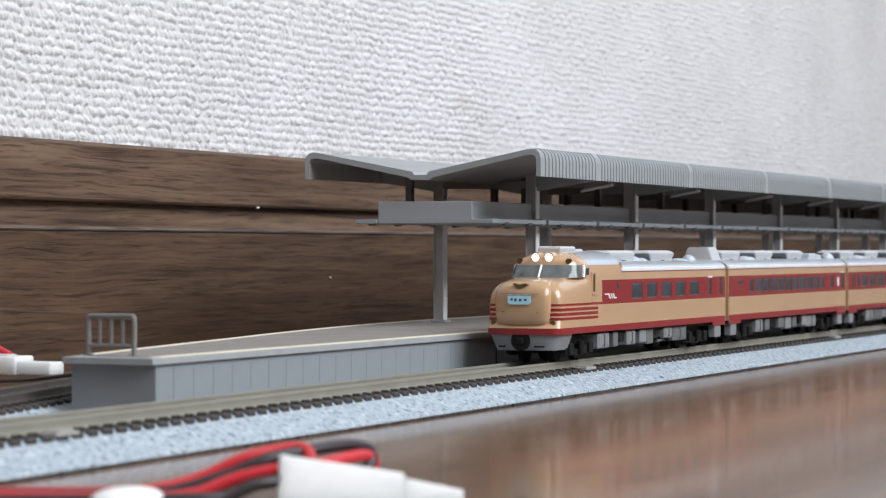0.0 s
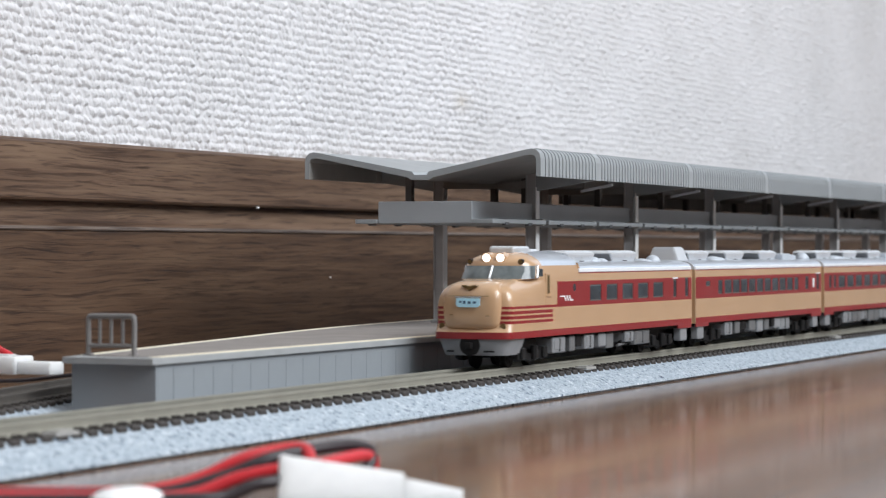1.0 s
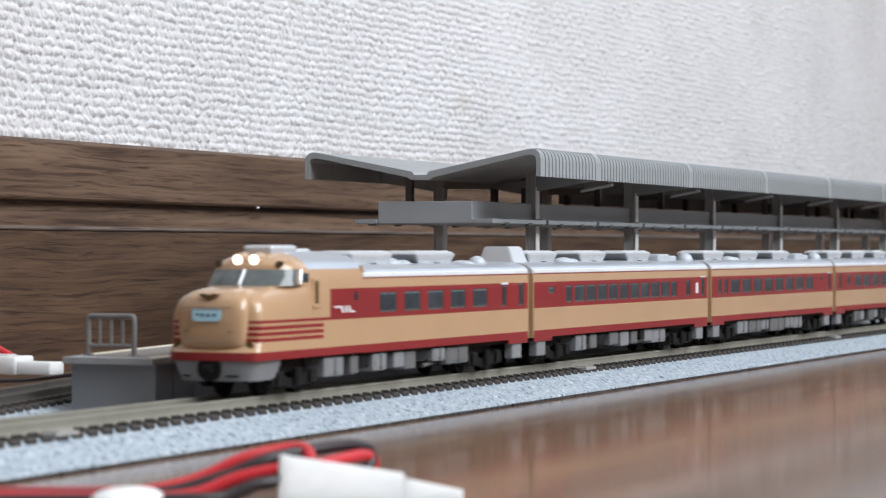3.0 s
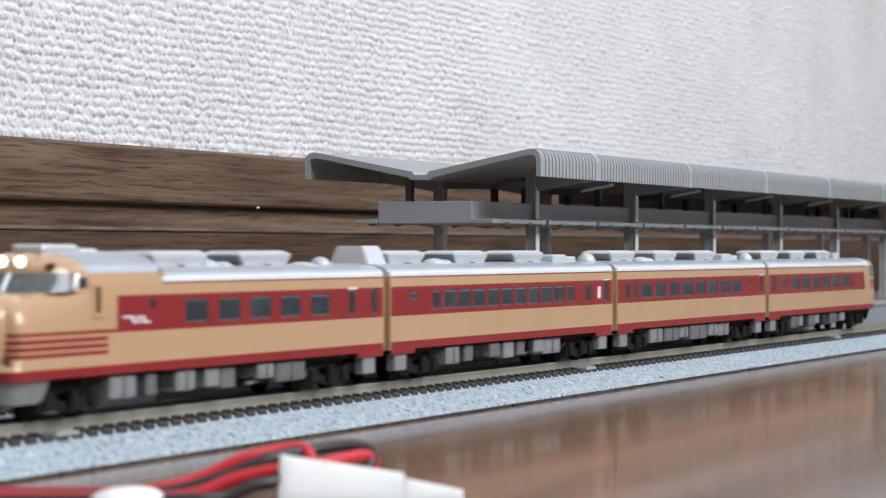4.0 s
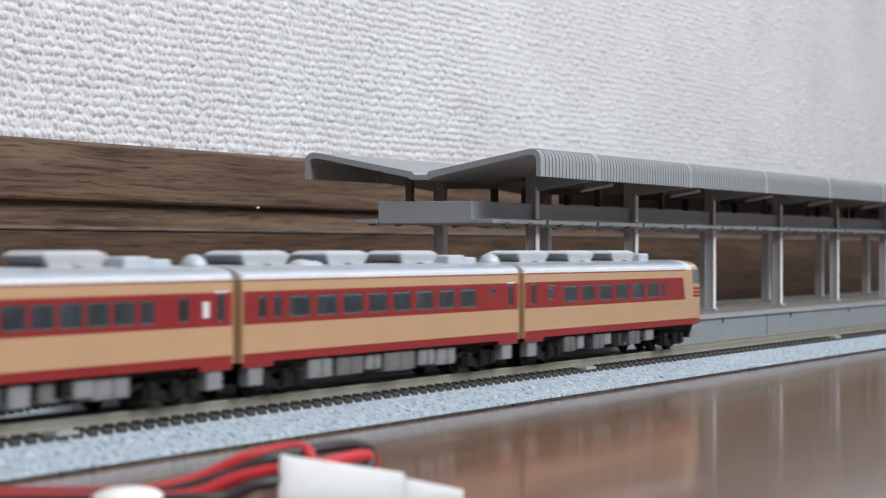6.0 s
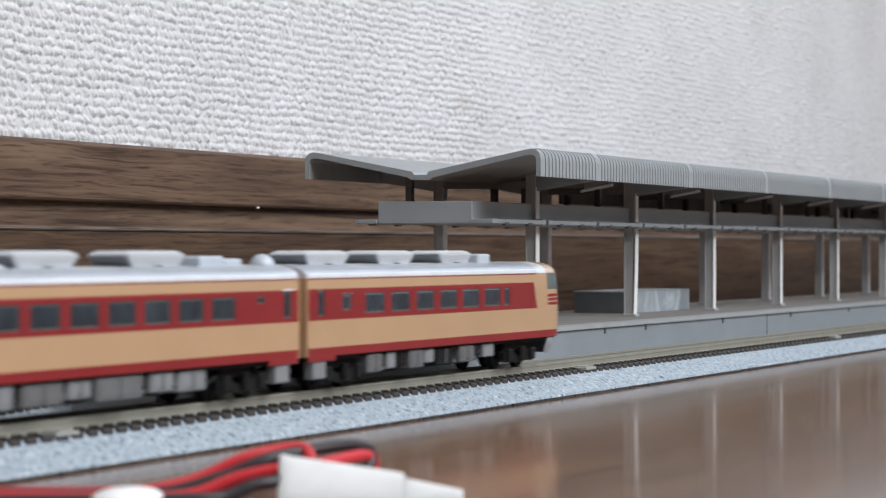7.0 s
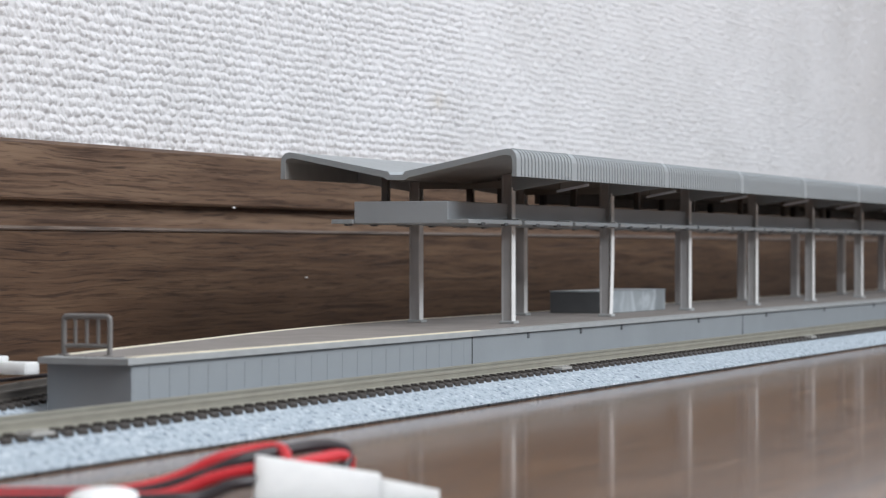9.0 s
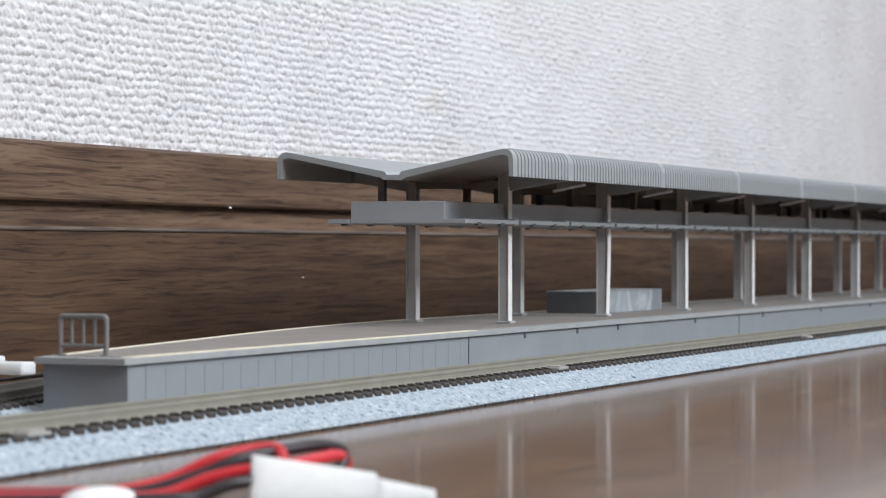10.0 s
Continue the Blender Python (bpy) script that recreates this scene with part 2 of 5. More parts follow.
def glow(name, color, strength):
    m, n, l, b = plain(name, 0.3)
    b.inputs["Base Color"].default_value = (*color, 1)
    b.inputs["Emission Color"].default_value = (*color, 1)
    b.inputs["Emission Strength"].default_value = strength
    return m


M_LAMP = glow("lit_headlamp", (1.0, 0.97, 0.92), 3.0)


def marble():
    m, n, l, b = plain("grey_marbled_plastic", 0.35)
    v = mapped(m, (1, 1, 1))
    nz = node(m, "ShaderNodeTexNoise", Scale=45.0, Detail=2.0, Distortion=2.0)
    l.new(v, nz.inputs["Vector"])
    r = ramp(m, [(0.42, (0.33, 0.365, 0.39)), (0.56, (0.48, 0.52, 0.55))])
    l.new(nz.outputs["Fac"], r.inputs["Fac"])
    l.new(r.outputs["Color"], b.inputs["Base Color"])
    return m


M_MARBLE = marble()


# ---- building helpers; sizes in millimetres ----
def part(name, bm, material, parent=None, label="", smooth=False):
    """Links a bmesh, made in millimetres, as one mesh object under parent."""
    bm.transform(Matrix.Diagonal((MM, MM, MM, 1)))
    bmesh.ops.recalc_face_normals(bm, faces=bm.faces)
    me = bpy.data.meshes.new(name)
    if smooth:
        for f in bm.faces:
            f.smooth = True
    bm.to_mesh(me)
    bm.free()
    for m in material if isinstance(material, (list, tuple)) else (material,):
        me.materials.append(m)
    ob = new(name, me)
    ob.parent = parent
    return tagged(ob, label)


def thing(name, at, label, category, group="", kind=""):
    ob = new(name)
    ob.empty_display_size = 0.005
    ob.location = Vector(at) * MM
    return tagged(ob, label, category, group, kind)


def box(x0, x1, y0, y1, z0, z1, bevel=0.0, bm=None, seg=2, mi=0):
    bm = bm or bmesh.new()
    g = bmesh.ops.create_cube(bm, size=1.0)
    vs = g["verts"]
    for v in vs:
        v.co = Vector(((x0 + x1) / 2 + v.co.x * (x1 - x0), (y0 + y1) / 2 + v.co.y * (y1 - y0), (z0 + z1) / 2 + v.co.z * (z1 - z0)))
    fs = {f for v in vs for f in v.link_faces}
    for f in fs:
        f.material_index = mi
    if bevel:
        es = list({e for v in vs for e in v.link_edges})
        bmesh.ops.bevel(bm, geom=es, offset=bevel, segments=seg, profile=0.5, affect="EDGES", clamp_overlap=True)
    return bm


def prism(profile, x0, x1, axis="x", bm=None, mi=0):
    """A closed profile, (y, z) pairs, drawn out along x; with axis 'z', (x, y) pairs along z; with 'y', (x, z) along y."""
    bm = bm or bmesh.new()

    def co(a, b, c):
        return {"x": (c, a, b), "z": (a, b, c), "y": (a, c, b)}[axis]
    r0 = [bm.verts.new(co(a, b, x0)) for a, b in profile]
    r1 = [bm.verts.new(co(a, b, x1)) for a, b in profile]
    n = len(profile)
    fs = [bm.faces.new((r0[i], r0[(i + 1) % n], r1[(i + 1) % n], r1[i])) for i in range(n)]
    fs += [bm.faces.new(r0), bm.faces.new(r1)]
    for f in fs:
        f.material_index = mi
    return bm


def cyl(r, p0, p1, seg=16, r2=None, bm=None, mi=0):
    bm = bm or bmesh.new()
    a, b = Vector(p0), Vector(p1)
    q = (b - a).to_track_quat("Z", "Y").to_matrix().to_4x4()
    g = bmesh.ops.create_cone(bm, cap_ends=True, segments=seg, radius1=r, radius2=r if r2 is None else r2, depth=(b - a).length,
                              matrix=Matrix.Translation((a + b) / 2) @ q)
    for f in {f for v in g["verts"] for f in v.link_faces}:
        f.material_index = mi
    return bm


def tube(points, r, seg=10, bm=None, steps=8, mi=0):
    """A round wire through the points, smoothed."""
    bm = bm or bmesh.new()
    P = [Vector(p) for p in points]
    P = [P[0] * 2 - P[1]] + P + [P[-1] * 2 - P[-2]]
    line = []
    for i in range(1, len(P) - 2):
        for k in range(steps):
            t = k / steps
            a, b, c, d = P[i - 1:i + 3]
            line.append(0.5 * (2 * b + (c - a) * t + (2 * a - 5 * b + 4 * c - d) * t * t + (3 * b - a - 3 * c + d) * t ** 3))
    line.append(P[-2])
    rings, up = [], Vector((0.13, 0.2, 1))
    for i, p in enumerate(line):
        d = (line[min(i + 1, len(line) - 1)] - line[max(i - 1, 0)]).normalized()
        u = up.cross(d).normalized()
        w = d.cross(u)
        rings.append([bm.verts.new(p + r * (u * math.cos(a) + w * math.sin(a))) for a in (2 * math.pi * k / seg for k in range(seg))])
    for a, b in zip(rings, rings[1:]):
        for k in range(seg):
            f = bm.faces.new((a[k], a[(k + 1) % seg], b[(k + 1) % seg], b[k]))
            f.smooth, f.material_index = True, mi
    for rg in (rings[0], rings[-1]):
        bm.faces.new(rg).material_index = mi
    return bm


# ---- the room ----
ROOM_X0, ROOM_X1, WALL_Y, CEIL_Z = -3400, int(EAST_X * 1000), 140, 2400
S_Y = ROOM_S * 1000


def structure(name, bm, material, label, category):
    return tagged(part(name, bm, material), label, category, kind="structure")


def soft_noise(u, v, seed):
    """Smooth value noise over the plane, about 1 per unit cell, between 0 and 1."""
    rng = np.random.RandomState(seed)
    table = rng.rand(512, 512)
    iu, iv = np.floor(u).astype(int), np.floor(v).astype(int)
    fu, fv = u - iu, v - iv
    fu, fv = fu * fu * (3 - 2 * fu), fv * fv * (3 - 2 * fv)
    a, b = table[iu % 512, iv % 512], table[(iu + 1) % 512, iv % 512]
    c, d = table[iu % 512, (iv + 1) % 512], table[(iu + 1) % 512, (iv + 1) % 512]
    return (a * (1 - fu) + b * fu) * (1 - fv) + (c * (1 - fu) + d * fu) * fv


def build_relief():
    """The embossed threads of the wallpaper above the skirting: knobbly rows with slanting gaps."""
    coords, faces, base = [], [], 0
    for xs, zs in ((np.arange(520, 900.2, 0.34), np.arange(65.1, 138, 0.34)), (np.arange(900, 1700, 0.75), np.arange(65.1, 205, 0.6))):
        X, Z = np.meshgrid(xs, zs, indexing="ij")
        wob = (soft_noise(X / 12, Z / 9, 1) - 0.5) * 1.2 + (soft_noise(X / 1.6, Z / 3, 2) - 0.5) * 0.9
        row = (Z + wob) / 2.55
        k = np.floor(row)
        across = np.abs(row - k - 0.5) * 2
        ridge = np.clip(1.0 - across ** 2.2, 0, 1)
        along = X + (Z - k * 2.55) * 0.4
        knob = np.clip((soft_noise(along / 0.7 + k * 17.3, k + 0.0 * X, 3) - 0.22) * 1.9, 0, 1)
        fine = soft_noise(X / 0.55, Z / 0.9, 4)
        big = soft_noise(X / 5, Z / 3, 5)
        H = 1.0 * ((0.22 + 0.78 * ridge) * (0.1 + 0.95 * knob) + 0.4 * fine + 0.25 * big)
        n, m = X.shape
        coords.append(np.stack([X, WALL_Y + 9.0 - H - 0.05, Z], -1).reshape(-1, 3) * MM)
        i = (np.arange(n - 1)[:, None] * m + np.arange(m - 1)[None, :]).ravel() + base
        faces.append(np.stack([i, i + m, i + m + 1, i + 1], -1))
        base += n * m
    co, quads = np.concatenate(coords), np.concatenate(faces)
    me = bpy.data.meshes.new("wallpaper")
    me.vertices.add(len(co))
    me.vertices.foreach_set("co", co.ravel())
    me.loops.add(quads.size)
    me.loops.foreach_set("vertex_index", quads.ravel())
    me.polygons.add(len(quads))
    me.polygons.foreach_set("loop_start", np.arange(len(quads)) * 4)
    me.polygons.foreach_set("use_smooth", np.ones(len(quads), bool))
    me.update(calc_edges=True)
    me.validate()
    me.materials.append(M_RELIEF)
    tagged(new("wallpaper", me), "white embossed wallpaper with knobbly woven rows", "wallpaper", kind="structure")


def build_room():
    floor = structure("floor", box(ROOM_X0 - 120, ROOM_X1 + 120, S_Y - 120, WALL_Y + 120, -40, -3), M_FLOOR,
                      "glossy brown wooden flooring in long planks", "floor")
    structure("wall_north", box(ROOM_X0, ROOM_X1, WALL_Y + 9, WALL_Y + 120, -3, CEIL_Z), M_PAPER,
              "wall in white embossed wallpaper with woven texture", "wall")
    # unseen wall, added in a mid tone so it bounces less light
    structure("wall_west", box(ROOM_X0 - 120, ROOM_X0, S_Y, WALL_Y + 120, -3, CEIL_Z), M_DIM_WALL, "unseen wall in plain mid brown, to cut bounce light", "wall")
    bm = bmesh.new()
    dy0, dy1, dz1 = DOOR_Y0 * 1000, DOOR_Y1 * 1000, DOOR_Z1 * 1000
    for b in ((S_Y, dy0, -3, CEIL_Z), (dy1, WALL_Y + 120, -3, CEIL_Z), (dy0, dy1, dz1, CEIL_Z), (dy0, dy1, -3, DOOR_Z0 * 1000)):
        box(ROOM_X1, ROOM_X1 + 120, b[0], b[1], b[2], b[3], bm=bm)
    structure("wall_east", bm, M_PAPER, "papered wall with a window opening", "wall")
    bm = bmesh.new()
    wx0, wx1, wz0, wz1 = WIN_X0 * 1000, WIN_X1 * 1000, WIN_Z0 * 1000, WIN_Z1 * 1000
    for b in ((ROOM_X0, wx0, -3, CEIL_Z), (wx1, ROOM_X1, -3, CEIL_Z), (wx0, wx1, -3, wz0), (wx0, wx1, wz1, CEIL_Z)):
        box(b[0], b[1], S_Y - 120, S_Y, b[2], b[3], bm=bm)
    structure("wall_south", bm, M_PAPER, "papered wall with a wide window opening", "wall")
    # unseen ceiling, likewise toned down against bounce
    structure("ceiling", box(ROOM_X0 - 120, ROOM_X1 + 120, S_Y - 120, WALL_Y + 120, CEIL_Z, CEIL_Z + 60), M_CEIL, "unseen plain ceiling in mid brown, to cut bounce light", "ceiling")
    build_relief()
    # moulded skirting: upper board proud, a recessed band, a ledge, and the lower board
    y = WALL_Y
    bb = structure("baseboard", prism([(y + 9, -3), (y, -3), (y, 40.4), (y + 0.4, 42.2), (y + 9, 42.2)], ROOM_X0, ROOM_X1), M_BASE,
                   "dark brown wood-grain skirting board with a stepped moulding", "baseboard")
    upper = [(y + 9, 42.2), (y + 1.2, 42.2), (y + 3.0, 43.2), (y + 3.6, 49.0), (y + 0.3, 49.2), (y - 0.2, 49.8), (y - 0.2, 64.7), (y + 0.6, 65.7), (y + 9, 65.9)]
    part("upper_board", prism(upper, ROOM_X0 + 0.5, ROOM_X1 - 0.5), M_BASE_TOP, bb, "paler greyish brown upper board")
    part("bead", prism([(y - 0.35, 41.0), (y - 0.6, 41.4), (y - 0.5, 41.8), (y - 0.1, 42.15), (y + 0.6, 42.15), (y + 0.6, 41.0)], ROOM_X0 + 1, ROOM_X1 - 1), M_BEAD, bb, "paler bead along the moulding")
    for fx, fz, w in ((693.0, 48.9, 0.55), (744.5, 26.4, 0.4)):
        part("white_speck", box(fx - w, fx + w, y - 0.5, y + 0.1, fz - w * 0.5, fz + w * 0.5, 0.1, seg=1), M_WHITE, bb, "tiny white speck")
    # planks run along the track
    wide, long_ = 75.0, 909.0
    meshes = {}
    for j in range(-8, 3):
        for i in range(9):
            at = ROOM_X0 + (j * 330) % 909 - 909 + i * long_
            a, b = max(0, ROOM_X0 - at) + 0.04, min(long_, ROOM_X1 - at) - 0.04
            if b - a < 5:
                continue
            key = (round(a), round(b))
            if key in meshes:
                p = meshes[key].copy()
                scene.collection.objects.link(p)
            else:
                p = meshes[key] = part("plank", box(a, b, 0.04, wide - 0.04, -3, 0), M_FLOOR, floor)
            p.location = (at * MM, (-88 + j * wide) * MM, 0)


build_room()


# ---- tracks ----
RAIL_TOP, SLP_Z, BED_Z = 7.45, 5.45, 3.9


def track_line(name, line, label, rail_paint):
    """Unit track along a line of (x, y): ballast bed, sleepers and two rails."""
    t = thing(name, (0, 0, 0), label, "railway track")
    P = [Vector((x, y, 0)) for x, y in line]
    nrm = []
    for i in range(len(P)):
        d = (P[min(i + 1, len(P) - 1)] - P[max(i - 1, 0)]).normalized()
        nrm.append(Vector((-d.y, d.x, 0)))

    def strip(profile, mi=0, bm=None):
        bm = bm or bmesh.new()
        rows = [[bm.verts.new(p + n * a + Vector((0, 0, z))) for a, z in profile] for p, n in zip(P, nrm)]
        k = len(profile)
        for a, b in zip(rows, rows[1:]):
            for i in range(k):
                bm.faces.new((a[i], a[(i + 1) % k], b[(i + 1) % k], b[i])).material_index = mi
        bm.faces.new(rows[0]), bm.faces.new(rows[-1])
        return bm
    part("ballast_bed", strip([(-15.5, 0), (-15.5, 0.45), (-16.4, 0.55), (-16.3, 1.0), (-9.0, BED_Z + 0.3), (-8.4, BED_Z + 0.45), (-7.6, SLP_Z - 0.35), (7.6, SLP_Z - 0.35), (8.4, BED_Z + 0.45), (9.0, BED_Z + 0.3), (16.3, 1.0), (16.4, 0.55), (15.5, 0.45), (15.5, 0)]), M_BALLAST, t, "pale grey-blue speckled moulded ballast")
    for s in (-1, 1):
        part("rail", strip([(s * 4.5 + a, z) for a, z in ((-0.75, SLP_Z), (-0.75, SLP_Z + 0.3), (-0.25, SLP_Z + 0.5), (-0.3, RAIL_TOP - 0.6), (-0.45, RAIL_TOP - 0.5), (-0.45, RAIL_TOP),
                                                         (0.45, RAIL_TOP), (0.45, RAIL_TOP - 0.5), (0.3, RAIL_TOP - 0.6), (0.25, SLP_Z + 0.5), (0.75, SLP_Z + 0.3), (0.75, SLP_Z))]), rail_paint, t, "weathered metal rail")
    # sleepers
    along = [0.0]
    for a, b in zip(P, P[1:]):
        along.append(along[-1] + (b - a).length)
    first, s, rest = None, 3.0, bmesh.new()
    while s < along[-1] - 3:
        i = max(j for j in range(len(along)) if along[j] <= s)
        i = min(i, len(P) - 2)
        u = (s - along[i]) / (along[i + 1] - along[i])
        p = P[i].lerp(P[i + 1], u)
        d = (P[i + 1] - P[i]).normalized()
        m = Matrix.Translation(p) @ Matrix.Rotation(math.atan2(d.y, d.x), 4, "Z")
        s += SLEEPER_PITCH
        if not 250 < p.x < 1250:
            c = [m @ Vector((a, b, z)) for z in (BED_Z - 0.6, SLP_Z) for a, b in ((-1.6, -8.6), (1.6, -8.6), (1.6, 8.6), (-1.6, 8.6))]
            vs = [rest.verts.new(v) for v in c]
            for q in ((4, 5, 6, 7), (0, 1, 5, 4), (1, 2, 6, 5), (2, 3, 7, 6), (3, 0, 4, 7)):
                rest.faces.new([vs[j] for j in q])
            continue
        if first is None:
            bm = box(-1.6, 1.6, -8.6, 8.6, BED_Z - 0.6, SLP_Z - 0.1, 0.3, seg=1)
            for side in (-1, 1):
                for foot in (3.9, 5.05):
                    box(-1.15, 1.15, *sorted((side * (foot - 0.75), side * (foot + 0.75))), SLP_Z - 0.3, SLP_Z + 0.35, bm=bm)
                box(-0.7, 0.7, *sorted((side * 5.9, side * 6.9)), SLP_Z - 0.3, SLP_Z + 0.2, bm=bm)
            first = ob = part("sleeper", bm, M_SLEEPER, t, "dark sleeper with rail chairs")
        else:
            ob = first.copy()
            scene.collection.objects.link(ob)
        ob.matrix_basis = Matrix.Translation(p * MM) @ m.to_3x3().to_4x4()
    tagged(part("far_sleepers", rest, M_SLEEPER, t), kind="stuff")
    for jx in JOINTS if abs(line[0][1]) < 1 else ():
        for s_ in (-1, 1):
            bm = box(jx - 3.6, jx + 3.6, *sorted((s_ * 5.3, s_ * 8.7)), SLP_Z - 0.5, SLP_Z + 0.25, 0.25, seg=2)
            box(jx - 2.2, jx + 2.6, *sorted((s_ * 5.6, s_ * 8.2)), SLP_Z + 0.2, SLP_Z + 0.5, 0.15, bm, 1)
            part("rail_joiner", bm, M_JOINER, t, "pale grey plastic rail joiner")
    return t


SLEEPER_PITCH, JOINTS = 4.65, (348.0, 595.0, 841.0, 1088.0)
main = track_line("railway_track", [(x, 0) for x in range(-600, 1801, 200)], "N-gauge unit track with brown sleepers on pale moulded ballast", M_RAIL_SIDE)


def far_y(x):
    """Centre line of the second track, which bends towards the first one past the platform's end."""
    if x >= 690:
        return 94.0
    if x <= 437:
        return 54.0 + (x - 437) * 0.235
    u = (x - 437) / 253.0
    h00, h10, h01 = 2 * u ** 3 - 3 * u * u + 1, u ** 3 - 2 * u * u + u, -2 * u ** 3 + 3 * u * u
    return h00 * 54.0 + h10 * 253 * 0.235 + h01 * 94.0


second = track_line("railway_track", [(x, far_y(x)) for x in list(range(372, 700, 12)) + list(range(710, 1801, 109))],
                    "N-gauge unit track that bends round behind the platform", M_DARK_RAIL)


# ---- platform ----
PLAT_Z, NEAR_Y, END_X, PLAT_X1 = 14.4, 16.5, 419.0, 1500.0


def far_edge(x):
    return far_y(x) - 16.5 + 4.0 * max(0.0, min(1.0, (520 - x) / 100))


def build_platform():
    t = thing("platform", (END_X, NEAR_Y, 0), "grey plastic island platform with yellow safety lines and a tapered end", "station platform")
    ox, oy = END_X, NEAR_Y

    def ring(inset, x0, x1, n=26):
        xs = [x0 + (min(x1, 720) - x0) * i / n for i in range(n + 1)] + ([x1] if x1 > 720 else [])
        near = [(x - ox, inset) for x in (x0, x1)]
        far = [(x - ox, far_edge(x) - oy - inset) for x in reversed(xs)]
        return near + far
    part("body", prism(ring(1.2, END_X + 16, PLAT_X1), 0, 13.15, "z"), M_PLAT, t)
    e0, e1 = far_edge(END_X + 1.5) - NEAR_Y, far_edge(END_X + 16) - NEAR_Y
    part("end_side", box(2.2, 16.0, 1.2, 2.4, 0, 13.15), M_PLAT, t)
    part("end_side", prism([(2.2, e0 - 2.6), (16.0, e1 - 2.6), (16.0, e1 - 1.4), (2.2, e0 - 1.4)], 0, 13.15, "z"), M_PLAT, t)
    part("end_panel", box(1.5, 2.2, 0.8, e0 - 1.2, 0, 13.15), M_PLAT, t, "shaded end panel")
    part("coping", prism(ring(0, END_X - 1.0, PLAT_X1), 13.15, PLAT_Z, "z"), M_COPING, t, "pale grey platform edge")
    part("paving", prism(ring(3.9, END_X + 4, PLAT_X1), PLAT_Z, PLAT_Z + 0.12, "z"), M_PLAT_TOP, t, "warm grey paving")
    bm = prism([(END_X + 4 - ox, 1.0), (600 - ox, 1.0), (600 - ox, 3.85), (END_X + 4 - ox, 3.85)], PLAT_Z, PLAT_Z + 0.14, "z")
    part("safety_line", bm, M_YELLOW, t, "pale yellow painted line")
    xs = [END_X + 8 + (720 - END_X - 8) * i / 26 for i in range(27)] + [PLAT_X1]
    prof = [(x - ox, far_edge(x) - oy - 0.5) for x in xs] + [(x - ox, far_edge(x) - oy - 2.2) for x in reversed(xs)]
    part("safety_line", prism(prof, PLAT_Z, PLAT_Z + 0.14, "z"), M_YELLOW, t, "pale yellow painted line")
    # facing panels of the near side
    pitch, first = 8.05, None
    part("panel", box(2.25, 8.4, 0.78, 1.3, 0, 13.1, 0.05, seg=1), M_PLAT, t)
    x = END_X + 8.5
    while x + pitch < 594.5:
        if first is None:
            bm = box(0.06, pitch - 0.06, 0.78, 1.3, 0, 12.0, 0.05, seg=1)
            box(0, pitch, 0.8, 1.3, 11.95, 13.12, bm=bm)
            first = ob = part("panel", bm, M_PLAT, t)
        else:
            ob = first.copy()
            scene.collection.objects.link(ob)
        ob.location = ((x - ox) * MM, 0, 0)
        x += pitch
    for xa, xb in ((x, 593.8), (594.2, 841.8), (842.2, 1089.8), (1090.2, 1337.8), (1338.2, PLAT_X1)):
        part("long_panel", box(xa - ox, xb - ox, 0.78, 1.3, 0, 13.1, 0.05, seg=1), M_PLAT, t)
    for jx in (594.0, 842.0, 1090.0, 1338.0):
        part("joint", box(jx - ox - 0.18, jx - ox + 0.18, 0.7, 1.25, 0, 12.88), M_BLACK, t, "dark joint between platform sections")
    for cx in (634, 676, 712, 790, 872, 955, 1038, 1120, 1203):
        part("clip", box(cx - ox - 0.6, cx - ox + 0.6, 0.45, 1.25, 11.4, 12.88, 0.1, seg=1), M_CRATE, t)
    return t


build_platform()


def build_fence():
    t = thing("guard_rail", (427, 31.3, PLAT_Z), "small grey plastic guard rail across the platform end", "railing")
    w, h = 5.3, 7.9
    fr = tube([(0, -w, -0.1), (0, -w, 3), (0, -w, h - 0.9), (0, -w + 0.3, h - 0.2), (0, -w + 1.0, h), (0, 0, h), (0, w - 1.0, h), (0, w - 0.3, h - 0.2), (0, w, h - 0.9), (0, w, 3), (0, w, -0.1)], 0.55)
    part("frame", fr, M_FENCE, t)
    part("lower_rail", cyl(0.42, (0, -w, 2.0), (0, w, 2.0), 10), M_FENCE, t)
    for k in range(3):
        y = -w + 2 * w * (k + 1) / 4
        part("baluster", cyl(0.36, (0, y, 2.0), (0, y, h - 0.2), 10), M_FENCE, t)
    for s in (-1, 1):
        part("foot", box(-0.9, 0.9, s * w - 0.9, s * w + 0.9, 0, 0.35, 0.1, seg=1), M_FENCE, t)


build_fence()

# ---- canopy ----
BAY, ROOF_X0 = 83.6, 612.0
MID_Y, RN, RF = 47.0, 12.0, 82.0


